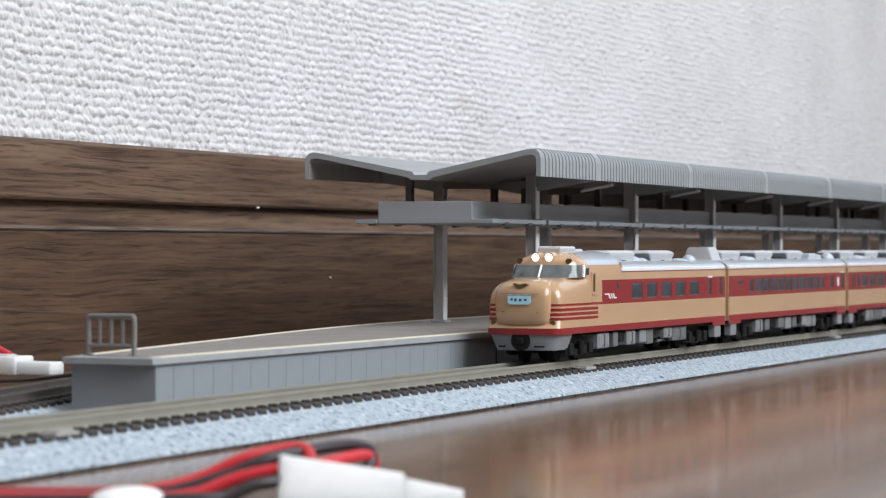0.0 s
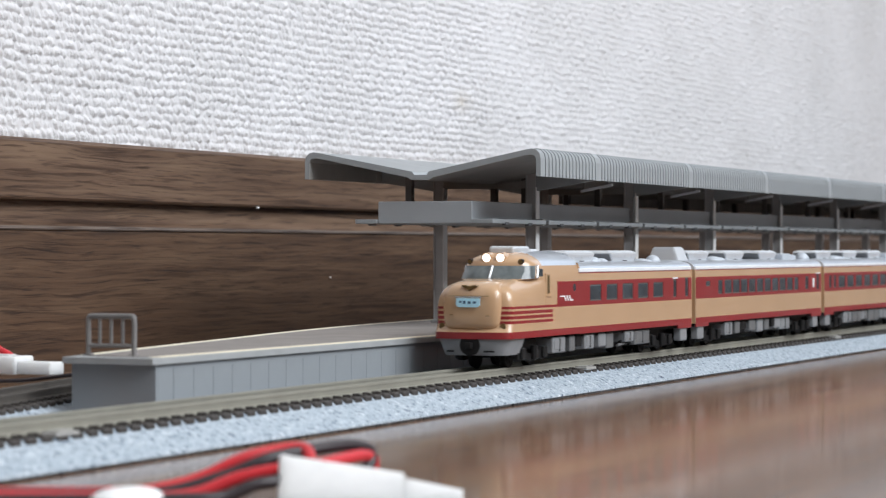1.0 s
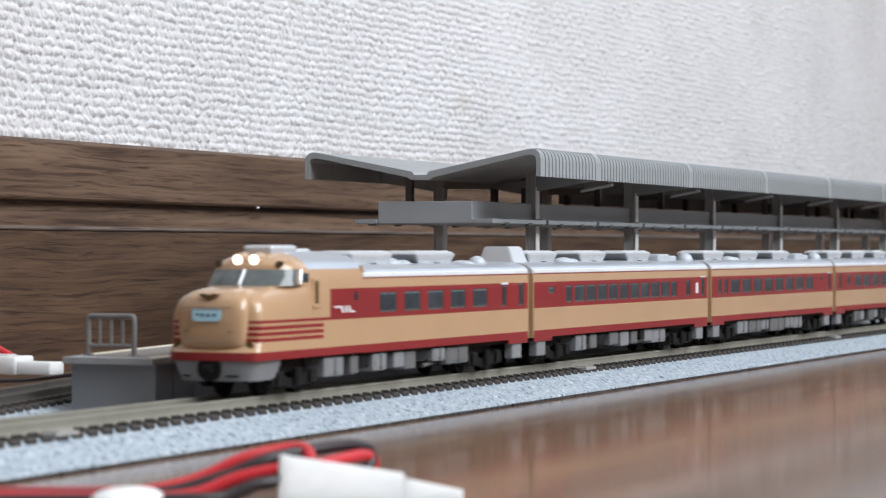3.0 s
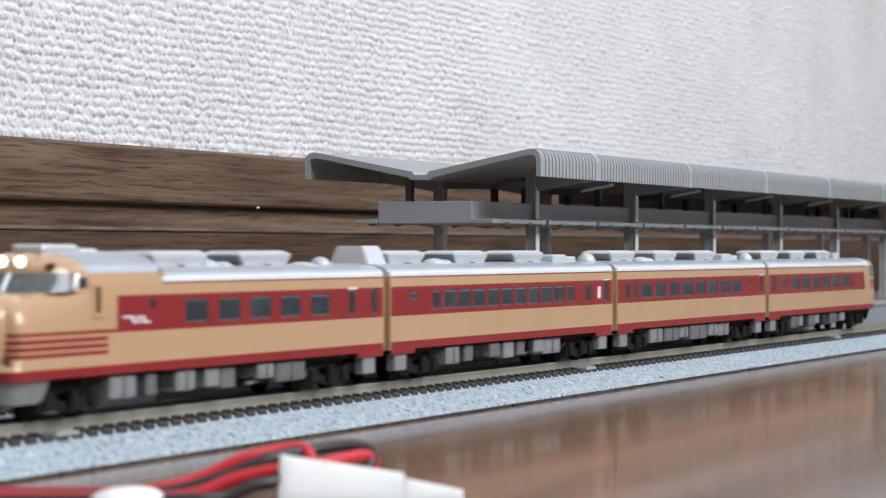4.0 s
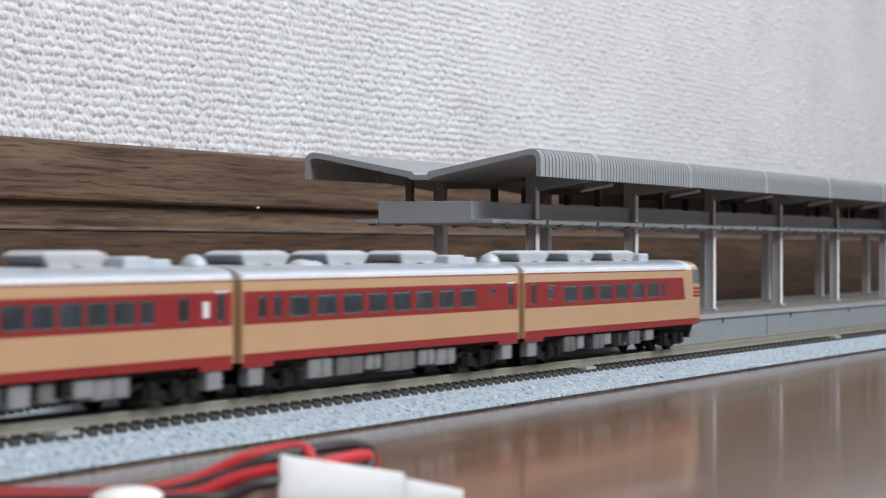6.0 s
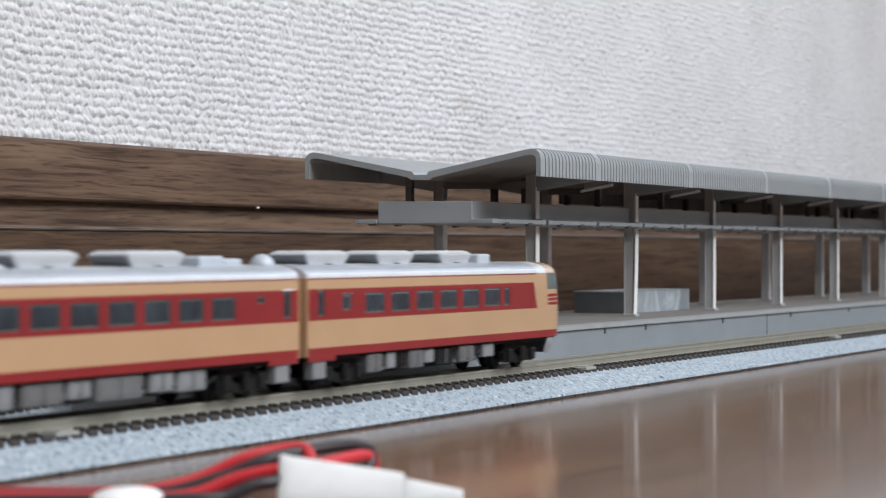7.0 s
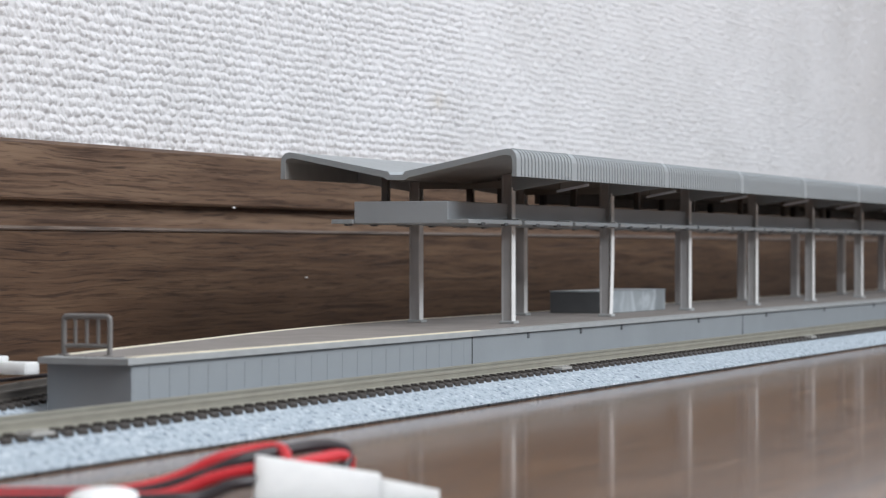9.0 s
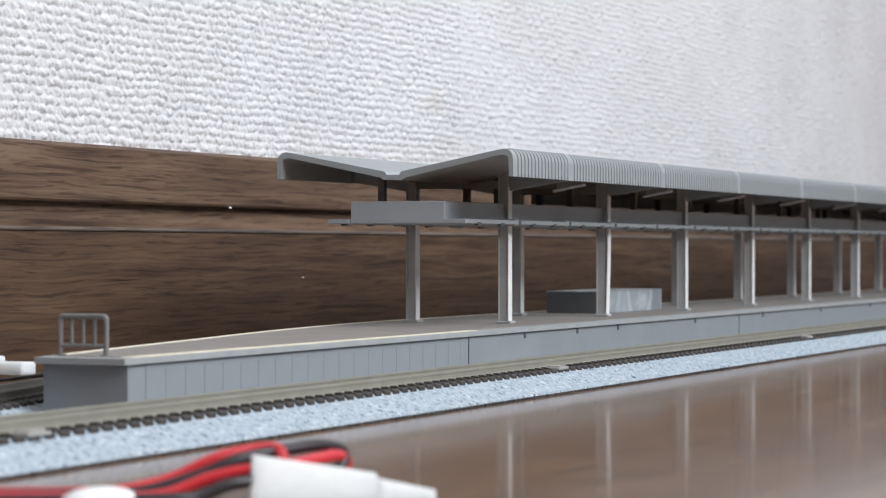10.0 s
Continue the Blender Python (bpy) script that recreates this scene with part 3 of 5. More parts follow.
def roof_profile(th=1.3):
    """Butterfly roof: rounded eaves, two planes and a gutter, as a closed (y, z) outline about the middle."""
    half = (RF - RN) / 2
    outer = [(-half, 55.1), (-half, 59.8), (-half + 0.35, 61.2), (-half + 1.3, 62.2), (-half + 2.6, 62.5), (-half + 4.5, 62.2),
             (-2.5, 56.8), (-1.8, 55.9), (1.8, 55.9), (2.5, 56.8), (half - 4.5, 62.2), (half - 2.6, 62.5), (half - 1.3, 62.2), (half - 0.35, 61.2), (half, 59.8), (half, 55.1)]
    inner = [(half - th, 55.1), (half - th, 59.6), (half - th - 0.5, 60.6), (half - 3.4, 60.9), (half - 5, 60.6), (3.8, 55.2), (2.6, 54.5),
             (-2.6, 54.5), (-3.8, 55.2), (-half + 5, 60.6), (-half + 3.4, 60.9), (-half + th + 0.5, 60.6), (-half + th, 59.6), (-half + th, 55.1)]
    return outer, inner


def ring_prism(outer, inner, x0, x1, bm):
    """Strip-wise, so that the concave end face stays clean."""
    prof = outer + inner
    r0 = [bm.verts.new((x0, y, z)) for y, z in prof]
    r1 = [bm.verts.new((x1, y, z)) for y, z in prof]
    n = len(prof)
    for i in range(n):
        bm.faces.new((r0[i], r0[(i + 1) % n], r1[(i + 1) % n], r1[i])).material_index = 1 if len(outer) <= i < n - 1 else 0
    for r in (r0, r1):
        bmesh.ops.triangle_fill(bm, use_beauty=True, edges=[bm.edges.get((r[i], r[(i + 1) % n])) for i in range(n)])


def build_canopy():
    t = thing("platform_canopy", (ROOF_X0, MID_Y, PLAT_Z), "grey plastic butterfly canopy on twin rows of posts over the platform", "canopy")
    oz = -PLAT_Z
    N = 10
    half = (RF - RN) / 2

    def down(bm):
        bmesh.ops.translate(bm, verts=bm.verts, vec=(0, 0, oz))
        return bm
    edges = [0, 43.6] + [43.6 + BAY * k for k in range(1, N + 1)]
    for a, b in zip(edges, edges[1:]):
        bm = bmesh.new()
        o, i = roof_profile()
        ring_prism(o, i, a + 0.05, b - 0.05, bm)
        part("roof_panel", down(bm), (M_CANOPY, M_CANOPY_IN), t)
    # plain seam bands and ribs on the eaves
    seam = [(-half - 0.25, 55.0), (-half - 0.25, 59.9), (-half + 0.15, 61.4), (-half + 1.2, 62.5), (-half + 2.6, 62.75), (-half + 4.5, 62.45), (-half + 4.5, 62.1), (-half + 2.6, 62.4), (-half + 1.3, 62.1), (-half + 0.4, 61.2), (-half + 0.05, 59.8), (-half + 0.05, 55.0)]
    for e in edges[1:-1]:
        part("seam_band", down(prism(seam, e - 2.0, e + 2.0)), M_CANOPY, t)
    rib = [(-half - 0.28, 55.1), (-half - 0.28, 59.85), (-half + 0.12, 61.35), (-half + 1.2, 62.42), (-half + 2.6, 62.7), (-half + 4.5, 62.4), (-half + 4.5, 62.1), (-half + 2.6, 62.4), (-half + 1.3, 62.1), (-half + 0.4, 61.2), (-half + 0.05, 59.8), (-half + 0.05, 55.1)]
    first = None
    for a, b in zip(edges, edges[1:]):
        n = int((b - a - 5) / 2.45)
        for k in range(n):
            x = a + 2.6 + (b - a - 5.2) * (k + 0.5) / n
            if first is None:
                first = ob = part("eave_rib", down(prism(rib, -0.62, 0.62)), M_CANOPY, t)
            else:
                ob = first.copy()
                scene.collection.objects.link(ob)
            ob.location = (x * MM, 0, 0)
    # posts with flanged edges, brackets and shoes
    for k in range(N):
        x = 47.6 + BAY * k
        for s in (-1, 1):
            y = -14.0 if s < 0 else 14.8
            bm = box(x - 1.0, x + 1.0, y - 1.1, y + 1.55, PLAT_Z, 57.4, 0.15, seg=1)
            box(x - 1.35, x + 1.35, y + 1.5, y + 1.9, PLAT_Z, 57.0, 0.12, bm, 1)
            p = part("post", down(bm), M_POST, t)
            bm = box(x - 1.35, x + 1.35, y - 1.45, y - 1.05, PLAT_Z, 53.5, 0.12, None, 1)
            if k == 1 and s < 0:
                # this strip has come loose and bows out
                bmesh.ops.subdivide_edges(bm, edges=[e for e in bm.edges if abs(e.verts[0].co.z - e.verts[1].co.z) > 20], cuts=8)
                for v in bm.verts:
                    u = (v.co.z - PLAT_Z) / (53.5 - PLAT_Z)
                    v.co.y -= 0.15 + 0.6 * math.sin(math.pi * min(1.0, u * 1.15) * 0.62)
            # front edge coloured lighter than the post, as if lit
            part("flange", down(bm), M_FLANGE, p, "front edge of the post, coloured pale for its shine")
            part("shoe", down(box(x - 2.0, x + 2.0, y - 2.3, y + 2.3, PLAT_Z, PLAT_Z + 0.9, 0.2, seg=1)), M_COPING, p)
            # tapered arm out to the eave
            arm = [(y, 52.2), (y, 57.2), (s * (half - 4.5), 60.7), (s * (half - 1.5), 60.4), (s * (half - 1.5), 55.3)]
            part("bracket", down(prism(arm, x - 0.8, x + 0.8)), M_CANOPY, t)
        part("cross_beam", down(prism([(-14, 53.2), (14, 53.2), (14, 55.6), (3, 54.6), (-3, 54.6), (-14, 55.6)], x - 0.8, x + 0.8)), M_CANOPY_IN, t)
        # slim white strips and purlin pieces between the posts
        xl = x + 30.0
        part("white_strip", down(prism([(-17.4, 52.6), (-17.4, 53.3), (-27.2, 55.1), (-27.2, 54.4)], xl - 0.7, xl + 0.7)), M_EAVE, t, "slim white sloping strip")
        part("strip_base", down(prism([(-18.5, 53.2), (-18.5, 59.4), (-26.0, 60.6), (-26.0, 54.8)], xl - 0.35, xl + 0.35)), M_CANOPY_IN, t)
    L = 46.7 + BAY * N
    # long duct hung under the roof, with ledges on both sides
    part("duct", down(box(3, L, -14, 14, 42.7, 48.8, 0.25, seg=1)), M_DUCT, t, "flat grey overhead duct")
    first = None
    n = int(L / 41.4)
    for k in range(n):
        for s in (-1, 1):
            part("ledge", down(box(2 + k * 41.4, 2 + k * 41.4 + 39.2, *sorted((s * 14.1, s * 20.5)), 42.7, 43.9, 0.15, seg=1)), M_CANOPY, t)
            part("ledge_bracket", down(box(42.4 + k * 41.4, 45.0 + k * 41.4, *sorted((s * 14.1, s * 19.0)), 42.35, 44.3, 0.1, seg=1)), M_CANOPY_IN, t)
            for nx in (12.0, 29.0):
                part("ledge_notch", down(box(nx - 1.3 + k * 41.4, nx + 1.3 + k * 41.4, *sorted((s * 19.4, s * 20.7)), 42.25, 43.1, 0.1, seg=1)), M_CRATE, t)
    for k in range(14):
        x = 13.0 + k * 61.0
        for y in (9.0, -9.0):
            if y > 0 or k > 0:
                xx = x if y > 0 else x - 20.0
                part("hanger", down(box(xx - 1.0, xx + 1.0, y - 0.9, y + 0.9, 48.0, 57.6)), M_STUB, t, "short hanger, coloured dark for the shade under the roof")
    part("girder", down(box(140, L, 12.6, 13.9, 50.4, 57.6, 0.1, seg=1)), M_CANOPY_IN, t, "grey roof girder")


build_canopy()


def build_crates():
    t = thing("kiosk", (805, 54, PLAT_Z + 0.12), "pale grey marbled plastic kiosk block standing on the platform", "kiosk")
    part("body", box(-30, 31, -10.2, 10.2, 0, 7.0, 0.25), M_MARBLE, t)
    part("lid", box(-30.1, 31.1, -10.3, 10.3, 7.0, 7.4, 0.12), M_MARBLE, t)
    # end face turned from the window: its shade is added as a dark sheet
    part("kiosk_end_shade", box(-30.4, -29.9, -10.0, 10.0, 0.1, 6.9, 0.1), M_CRATE, t, "dark grey sheet for the shade on the end face")


build_crates()


# ---- train ----
PITCH, W = 140.3, 9.8
Z_BOT, Z_SKIRT, Z_RED0, Z_RED1, Z_EAVE, Z_ROOF = 14.5, 16.2, 21.6, 27.8, 29.95, 32.7
WIN0, WIN1 = 22.6, 26.8
WHEELSETS = []


def side_y(z):
    return W if z < 27 else W - 0.25 * (z - 27) / 3


def car_side(t, x0, x1, s, windows, red0, red1):
    """One side wall from x0 to x1, with real openings for the windows (x0, x1, z0, z1); red0, red1 bound the red band."""
    xs = sorted({x0, x1, red0, red1, *[v for w in windows for v in w[:2]]})
    zs = sorted({Z_BOT, Z_SKIRT, Z_RED0, Z_RED1, Z_EAVE - 0.28, Z_EAVE, *[v for w in windows for v in w[2:]]})
    bm = bmesh.new()
    vv = {(x, z): bm.verts.new((x, s * side_y(z), z)) for x in xs for z in zs}
    for xa, xb in zip(xs, xs[1:]):
        for za, zb in zip(zs, zs[1:]):
            cx, cz = (xa + xb) / 2, (za + zb) / 2
            if any(w[0] < cx < w[1] and w[2] < cz < w[3] for w in windows):
                continue
            f = bm.faces.new((vv[xa, za], vv[xb, za], vv[xb, zb], vv[xa, zb]))
            f.material_index = 1 if cz < Z_SKIRT or cz > Z_EAVE - 0.28 or (Z_RED0 < cz < Z_RED1 and red0 < cx < red1) else 0
    for xa, xb, za, zb in windows:
        o = [(xa, za), (xb, za), (xb, zb), (xa, zb)]
        a = [bm.verts.new((x, s * side_y(z), z)) for x, z in o]
        b = [bm.verts.new((x, s * (side_y(z) - 0.2), z)) for x, z in o]
        for i in range(4):
            bm.faces.new((a[i], a[(i + 1) % 4], b[(i + 1) % 4], b[i])).material_index = 1
    bmesh.ops.remove_doubles(bm, verts=bm.verts, dist=1e-4)
    wall = part("side_wall", bm, (M_CREAM, M_RED), t, "cream body side with a dark red window band")
    for xa, xb, za, zb in windows:
        w = part("window", box(xa + 0.22, xb - 0.22, *sorted((s * 9.3, s * 9.7)), za + 0.25, zb - 0.25, 0.2, seg=2), M_GLASS, wall, "dark smoked window")
        part("rim", box(xa - 0.05, xb + 0.05, *sorted((s * 9.2, s * 9.64)), za - 0.05, zb + 0.05), M_RIM, w)


def roof_arc(n=10, w=None, eave=Z_EAVE, top=Z_ROOF):
    w = w or side_y(eave)
    pts = []
    for i in range(n + 1):
        a = math.pi * i / n
        c, s = math.cos(a), math.sin(a)
        pts.append((-w * math.copysign(abs(c) ** 0.62, c), eave + (top - eave) * abs(s) ** 0.75))
    return pts


def car_roof(t, x0, x1):
    part("roof", prism(roof_arc(14) + [(8.5, Z_EAVE - 0.3), (-8.5, Z_EAVE - 0.3)], x0, x1), M_ROOF, t, "silver-grey painted roof")
    for s in (-1, 1):
        # gutter heightened and whitened to draw the highlight along the eave
        part("gutter", box(x0, x1, *sorted((s * 9.4, s * 9.75)), Z_EAVE - 0.05, Z_EAVE + 0.95, 0.15, seg=1), M_EAVE, t, "rain gutter, tall and white for the eave's shine")


def air_unit(t, x0, x1, top=35.3, half=4.2, name="air_conditioner"):
    """Ribbed roof cooler with sloping ends and sides."""
    z0 = Z_ROOF - 0.35
    x0, x1 = x0 + 1.3, x1 + 1.0
    bm = bmesh.new()
    lo = [bm.verts.new(p) for p in ((x0 + 1.5, -half + 0.3, z0), (x1 - 1.5, -half + 0.3, z0), (x1 - 1.5, half - 0.3, z0), (x0 + 1.5, half - 0.3, z0))]
    mid = [bm.verts.new(p) for p in ((x0 - 0.6, -half - 0.15, top - 0.7), (x1 + 0.6, -half - 0.15, top - 0.7), (x1 + 0.6, half + 0.15, top - 0.7), (x0 - 0.6, half + 0.15, top - 0.7))]
    hi = [bm.verts.new(p) for p in ((x0 + 0.2, -half + 0.9, top), (x1 - 0.2, -half + 0.9, top), (x1 - 0.2, half - 0.9, top), (x0 + 0.2, half - 0.9, top))]
    for a, b in ((lo, mid), (mid, hi)):
        for i in range(4):
            bm.faces.new((a[i], a[(i + 1) % 4], b[(i + 1) % 4], b[i]))
    bm.faces.new(lo), bm.faces.new(hi)
    bmesh.ops.bevel(bm, geom=list(bm.edges), offset=0.18, segments=2, affect="EDGES", clamp_overlap=True)
    u = part(name, bm, M_SILVER, t, "silver roof air conditioner")
    n = 4
    for k in range(n):
        x = x0 + (x1 - x0) * (k + 0.5) / n
        part("grille", box(x - (x1 - x0) / n * 0.4, x + (x1 - x0) / n * 0.4, -half + 1.4, half - 1.4, top - 0.1, top + 0.12, 0.05, seg=1), M_SILVER, u)
        for s in (-1, 1):
            part("side_louvre", box(x - (x1 - x0) / n * 0.36, x + (x1 - x0) / n * 0.36, *sorted((s * (half - 0.5), s * (half + 0.06))), top - 1.75, top - 0.95, 0.04, seg=1), M_SILVER, u)
    # grey sheets laid over both ends darken them like shade
    for e, d in ((x0, 1), (x1, -1)):
        part("unit_end_shade", prism([(e - d * 0.66, top - 0.85), (e + d * 1.35, z0 + 0.1), (e + d * 1.1, z0 + 0.1), (e - d * 0.9, top - 0.85)], -half + 0.4, half - 0.4, "y"), M_GREYSKIRT, u, "grey sheet for the shade on the unit's end")
    for s in (-1, 1):
        part("base_foot", box((x0 + x1) / 2 - 1, (x0 + x1) / 2 + 1, *sorted((s * half, s * (half + 0.5))), z0 - 0.4, z0 + 0.4), M_BLACK, u)


def vent(t, x, y, r, h, name="roof_vent"):
    bm = bmesh.new()
    bmesh.ops.create_uvsphere(bm, u_segments=16, v_segments=8, radius=1.0)
    for v in bm.verts:
        v.co = Vector((x + v.co.x * r, y + v.co.y * r, Z_ROOF - 0.7 + max(0, v.co.z) * h + min(0, v.co.z) * 0.2))
    part(name, bm, M_VENT, t, "domed silver roof ventilator", smooth=True)


def bogie(t, x):
    b = part("bogie", box(x - 6.5, x + 6.5, -6.6, 6.6, 11.6, 14.2, 0.3, seg=1), M_BLACK, t, "black two-axle bogie")
    for s in (-1, 1):
        prof = [(x - 9.5, 9.6), (x - 9.5, 11.4), (x - 6.0, 12.2), (x - 2.5, 10.6), (x + 2.5, 10.6), (x + 6.0, 12.2), (x + 9.5, 11.4), (x + 9.5, 9.6),
                (x + 7.5, 9.0), (x + 4.0, 9.4), (x, 8.6), (x - 4.0, 9.4), (x - 7.5, 9.0)]
        part("side_frame", prism(prof, s * 6.4, s * 8.0, "y"), M_BLACK, b)
        for dx in (-7.0, 7.0):
            part("axle_box", box(x + dx - 1.3, x + dx + 1.3, *sorted((s * 7.9, s * 8.8)), 9.4, 12.2, 0.25, seg=1), M_BLACK, b)
        part("spring", cyl(1.0, (x, s * 8.4, 9.3), (x, s * 8.4, 12.6), 10), M_BLACK, b)
    for dx in (-7.0, 7.0):
        bm = cyl(0.5, (0, -7.0, 0), (0, 7.0, 0), 8)
        for s in (-1, 1):
            cyl(2.85, (0, s * 3.7, 0), (0, s * 4.8, 0), 20, bm=bm)
            cyl(3.3, (0, s * 3.4, 0), (0, s * 3.7, 0), 20, bm=bm)
            for k in range(5):
                a = 2 * math.pi * k / 5
                cyl(0.45, (1.5 * math.cos(a), s * 4.75, 1.5 * math.sin(a)), (1.5 * math.cos(a), s * 4.95, 1.5 * math.sin(a)), 6, bm=bm)
        w = part("wheelset", bm, M_BLACK, b, "dark metal wheels on an axle")
        w.location = ((x + dx) * MM, 0, (RAIL_TOP + 2.85) * MM)
        WHEELSETS.append((w, (x + dx), RAIL_TOP + 2.85))


def underfloor(t, boxes, x0, x1):
    part("underframe", box(x0 + 1, x1 - 1, -8.4, 8.4, 13.6, Z_BOT + 0.2), M_BLACK, t, "black underframe")
    part("centre_sill", box(x0 + 30, x1 - 30, -4, 4, 9.6, 13.8, 0.2, seg=1), M_BLACK, t)
    for k, (a, b, z, c) in enumerate(boxes):
        for s in (-1, 1):
            m = (M_UNDER, M_GREYSKIRT, M_BLACK)[c]
            p = part("equipment_box", box(a, b, *sorted((s * 4.4, s * (9.1 - 0.25 * (k % 3)))), z, 14.1, 0.3, seg=1), m, t)
            if b - a > 6:
                part("cover", box(a + 0.8, b - 0.8, *sorted((s * 8.0, s * (9.25 - 0.25 * (k % 3)))), z + 0.8, 13.5, 0.1, seg=1), m, p)
                part("rib", box((a + b) / 2 - 0.25, (a + b) / 2 + 0.25, *sorted((s * 8.0, s * (9.45 - 0.25 * (k % 3)))), z + 0.4, 13.7), M_UNDER, p)
    n = 0
    for k in range(14):
        x = x0 + 34 + k * (x1 - x0 - 68) / 13
        part("pipe", cyl(0.4, (x, -7.6, 10.4 + (k * 7 % 5) * 0.4), (x + 5, -7.6, 10.8 + (k * 3 % 4) * 0.5), 8), (M_UNDER, M_BLACK)[k % 2], t)


def passenger_door(t, x0, x1, s=-1):
    for y0, y1, sgn in ((-9.86, -9.7, -1), (9.7, 9.86, 1)):
        d = part("door", box(x0, x1, y0, y1, Z_SKIRT + 0.1, 28.6, 0.04, seg=1), (M_RED,), t, "narrow passenger door")
        lo = part("lower_panel", box(x0 - 0.02, x1 + 0.02, y0 - 0.02, y1 + 0.02, Z_SKIRT + 0.1, Z_RED0), M_CREAM, d, "cream lower door panel")
        part("upper_panel", box(x0 - 0.02, x1 + 0.02, y0 - 0.02, y1 + 0.02, Z_RED1, 28.6), M_CREAM, d, "cream upper door panel")


def end_wall(t, x, d):
    part("end_wall", box(min(x, x + d * 0.5), max(x, x + d * 0.5), -W + 0.05, W - 0.05, Z_BOT, Z_EAVE, 0), M_CREAM, t, "cream end wall")
    bm = prism([(y * 0.995, z) for y, z in roof_arc(14)], min(x, x + d * 0.5), max(x, x + d * 0.5))
    part("roof_end", bm, M_SILVER, t)
    part("gangway", box(min(x, x + d * 1.5), max(x, x + d * 1.5), -4.2, 4.2, 15.2, 28.6, 0.4), M_BROWN, t, "brown gangway bellows")
    part("coupler", box(min(x, x + d * 3.2), max(x, x + d * 3.2), -1.2, 1.2, 9.6, 11.8, 0.3), M_BLACK, t, "black knuckle coupler")
    for s in (-1, 1):
        part("jumper_cover", box(*sorted((x - d * 3.0, x - d * 8.6)), *sorted((s * 7.2, s * 9.4)), 10.0, 14.4, 0.25, seg=1), M_GREYSKIRT, t, "grey step box")
        part("skirt_end", box(*sorted((x - d * 0.1, x - d * 12)), *sorted((s * 9.45, s * 9.82)), 13.5, Z_BOT + 0.1, 0.1, seg=1), M_RED, t, "red skirt end")


def coach_common(t, x0, x1, windows, boxes, red0, red1, bogies=(21, 119)):
    for s in (-1, 1):
        car_side(t, x0, x1, s, windows, red0, red1)
    car_roof(t, x0, x1)
    part("interior", box(x0 + 1, x1 - 1, -8.9, 8.9, Z_BOT, Z_EAVE - 0.4), M_BLACK, t, "dark interior mass behind the windows")
    for b in bogies:
        bogie(t, b)
    underfloor(t, boxes, x0, x1)


def end_cap(t, levels, xb, d, classify, names, cuts=(), pw=0.8):
    """A rounded car end out of plan outlines: levels of (z, front x, half width, depth of the corner); d points out of the car."""
    bms = {}
    n = 9
    rows = []
    for z, fx, w, rx, *nose in levels:
        row = [(xb, -w)]
        c = fx - d * rx
        for k in cuts:
            row.append(((max if d < 0 else min)(k, c), -w))
        w = nose[0] if nose else w
        row.append((c, -w))
        for i in range(1, n + 1):
            a = math.pi / 2 * i / n
            row.append((c + d * rx * math.sin(a) ** pw, -w * max(0.0, math.cos(a)) ** pw))
        rows.append([(x, y, z) for x, y in row] + [(x, -y, z) for x, y in reversed(row[:-1])])
    for a, b in zip(rows, rows[1:]):
        for i in range(len(a) - 1):
            q = [a[i], a[i + 1], b[i + 1], b[i]]
            c = sum((Vector(p) for p in q), Vector()) / 4
            key = classify(c, min(i, len(a) - 2 - i))
            bm = bms.setdefault(key, bmesh.new())
            vs = [bm.verts.new(p) for p in q]
            bm.faces.new(vs)
    top = bms.setdefault(classify(Vector((xb, 0, levels[-1][0])), 0), bmesh.new())
    top.faces.new([top.verts.new(p) for p in rows[-1]])
    for key, bm in bms.items():
        bmesh.ops.remove_doubles(bm, verts=bm.verts, dist=1e-4)
        bmesh.ops.dissolve_degenerate(bm, edges=bm.edges, dist=1e-4)
        name, m, label = names[key]
        part(name, bm, m, t, label, smooth=True)


def plate(t, name, m, x, y0, y1, z0, z1, d, label="", th=0.25):
    return part(name, box(min(x, x + d * th), max(x, x + d * th), y0, y1, z0, z1, 0.06, seg=1), m, t, label)


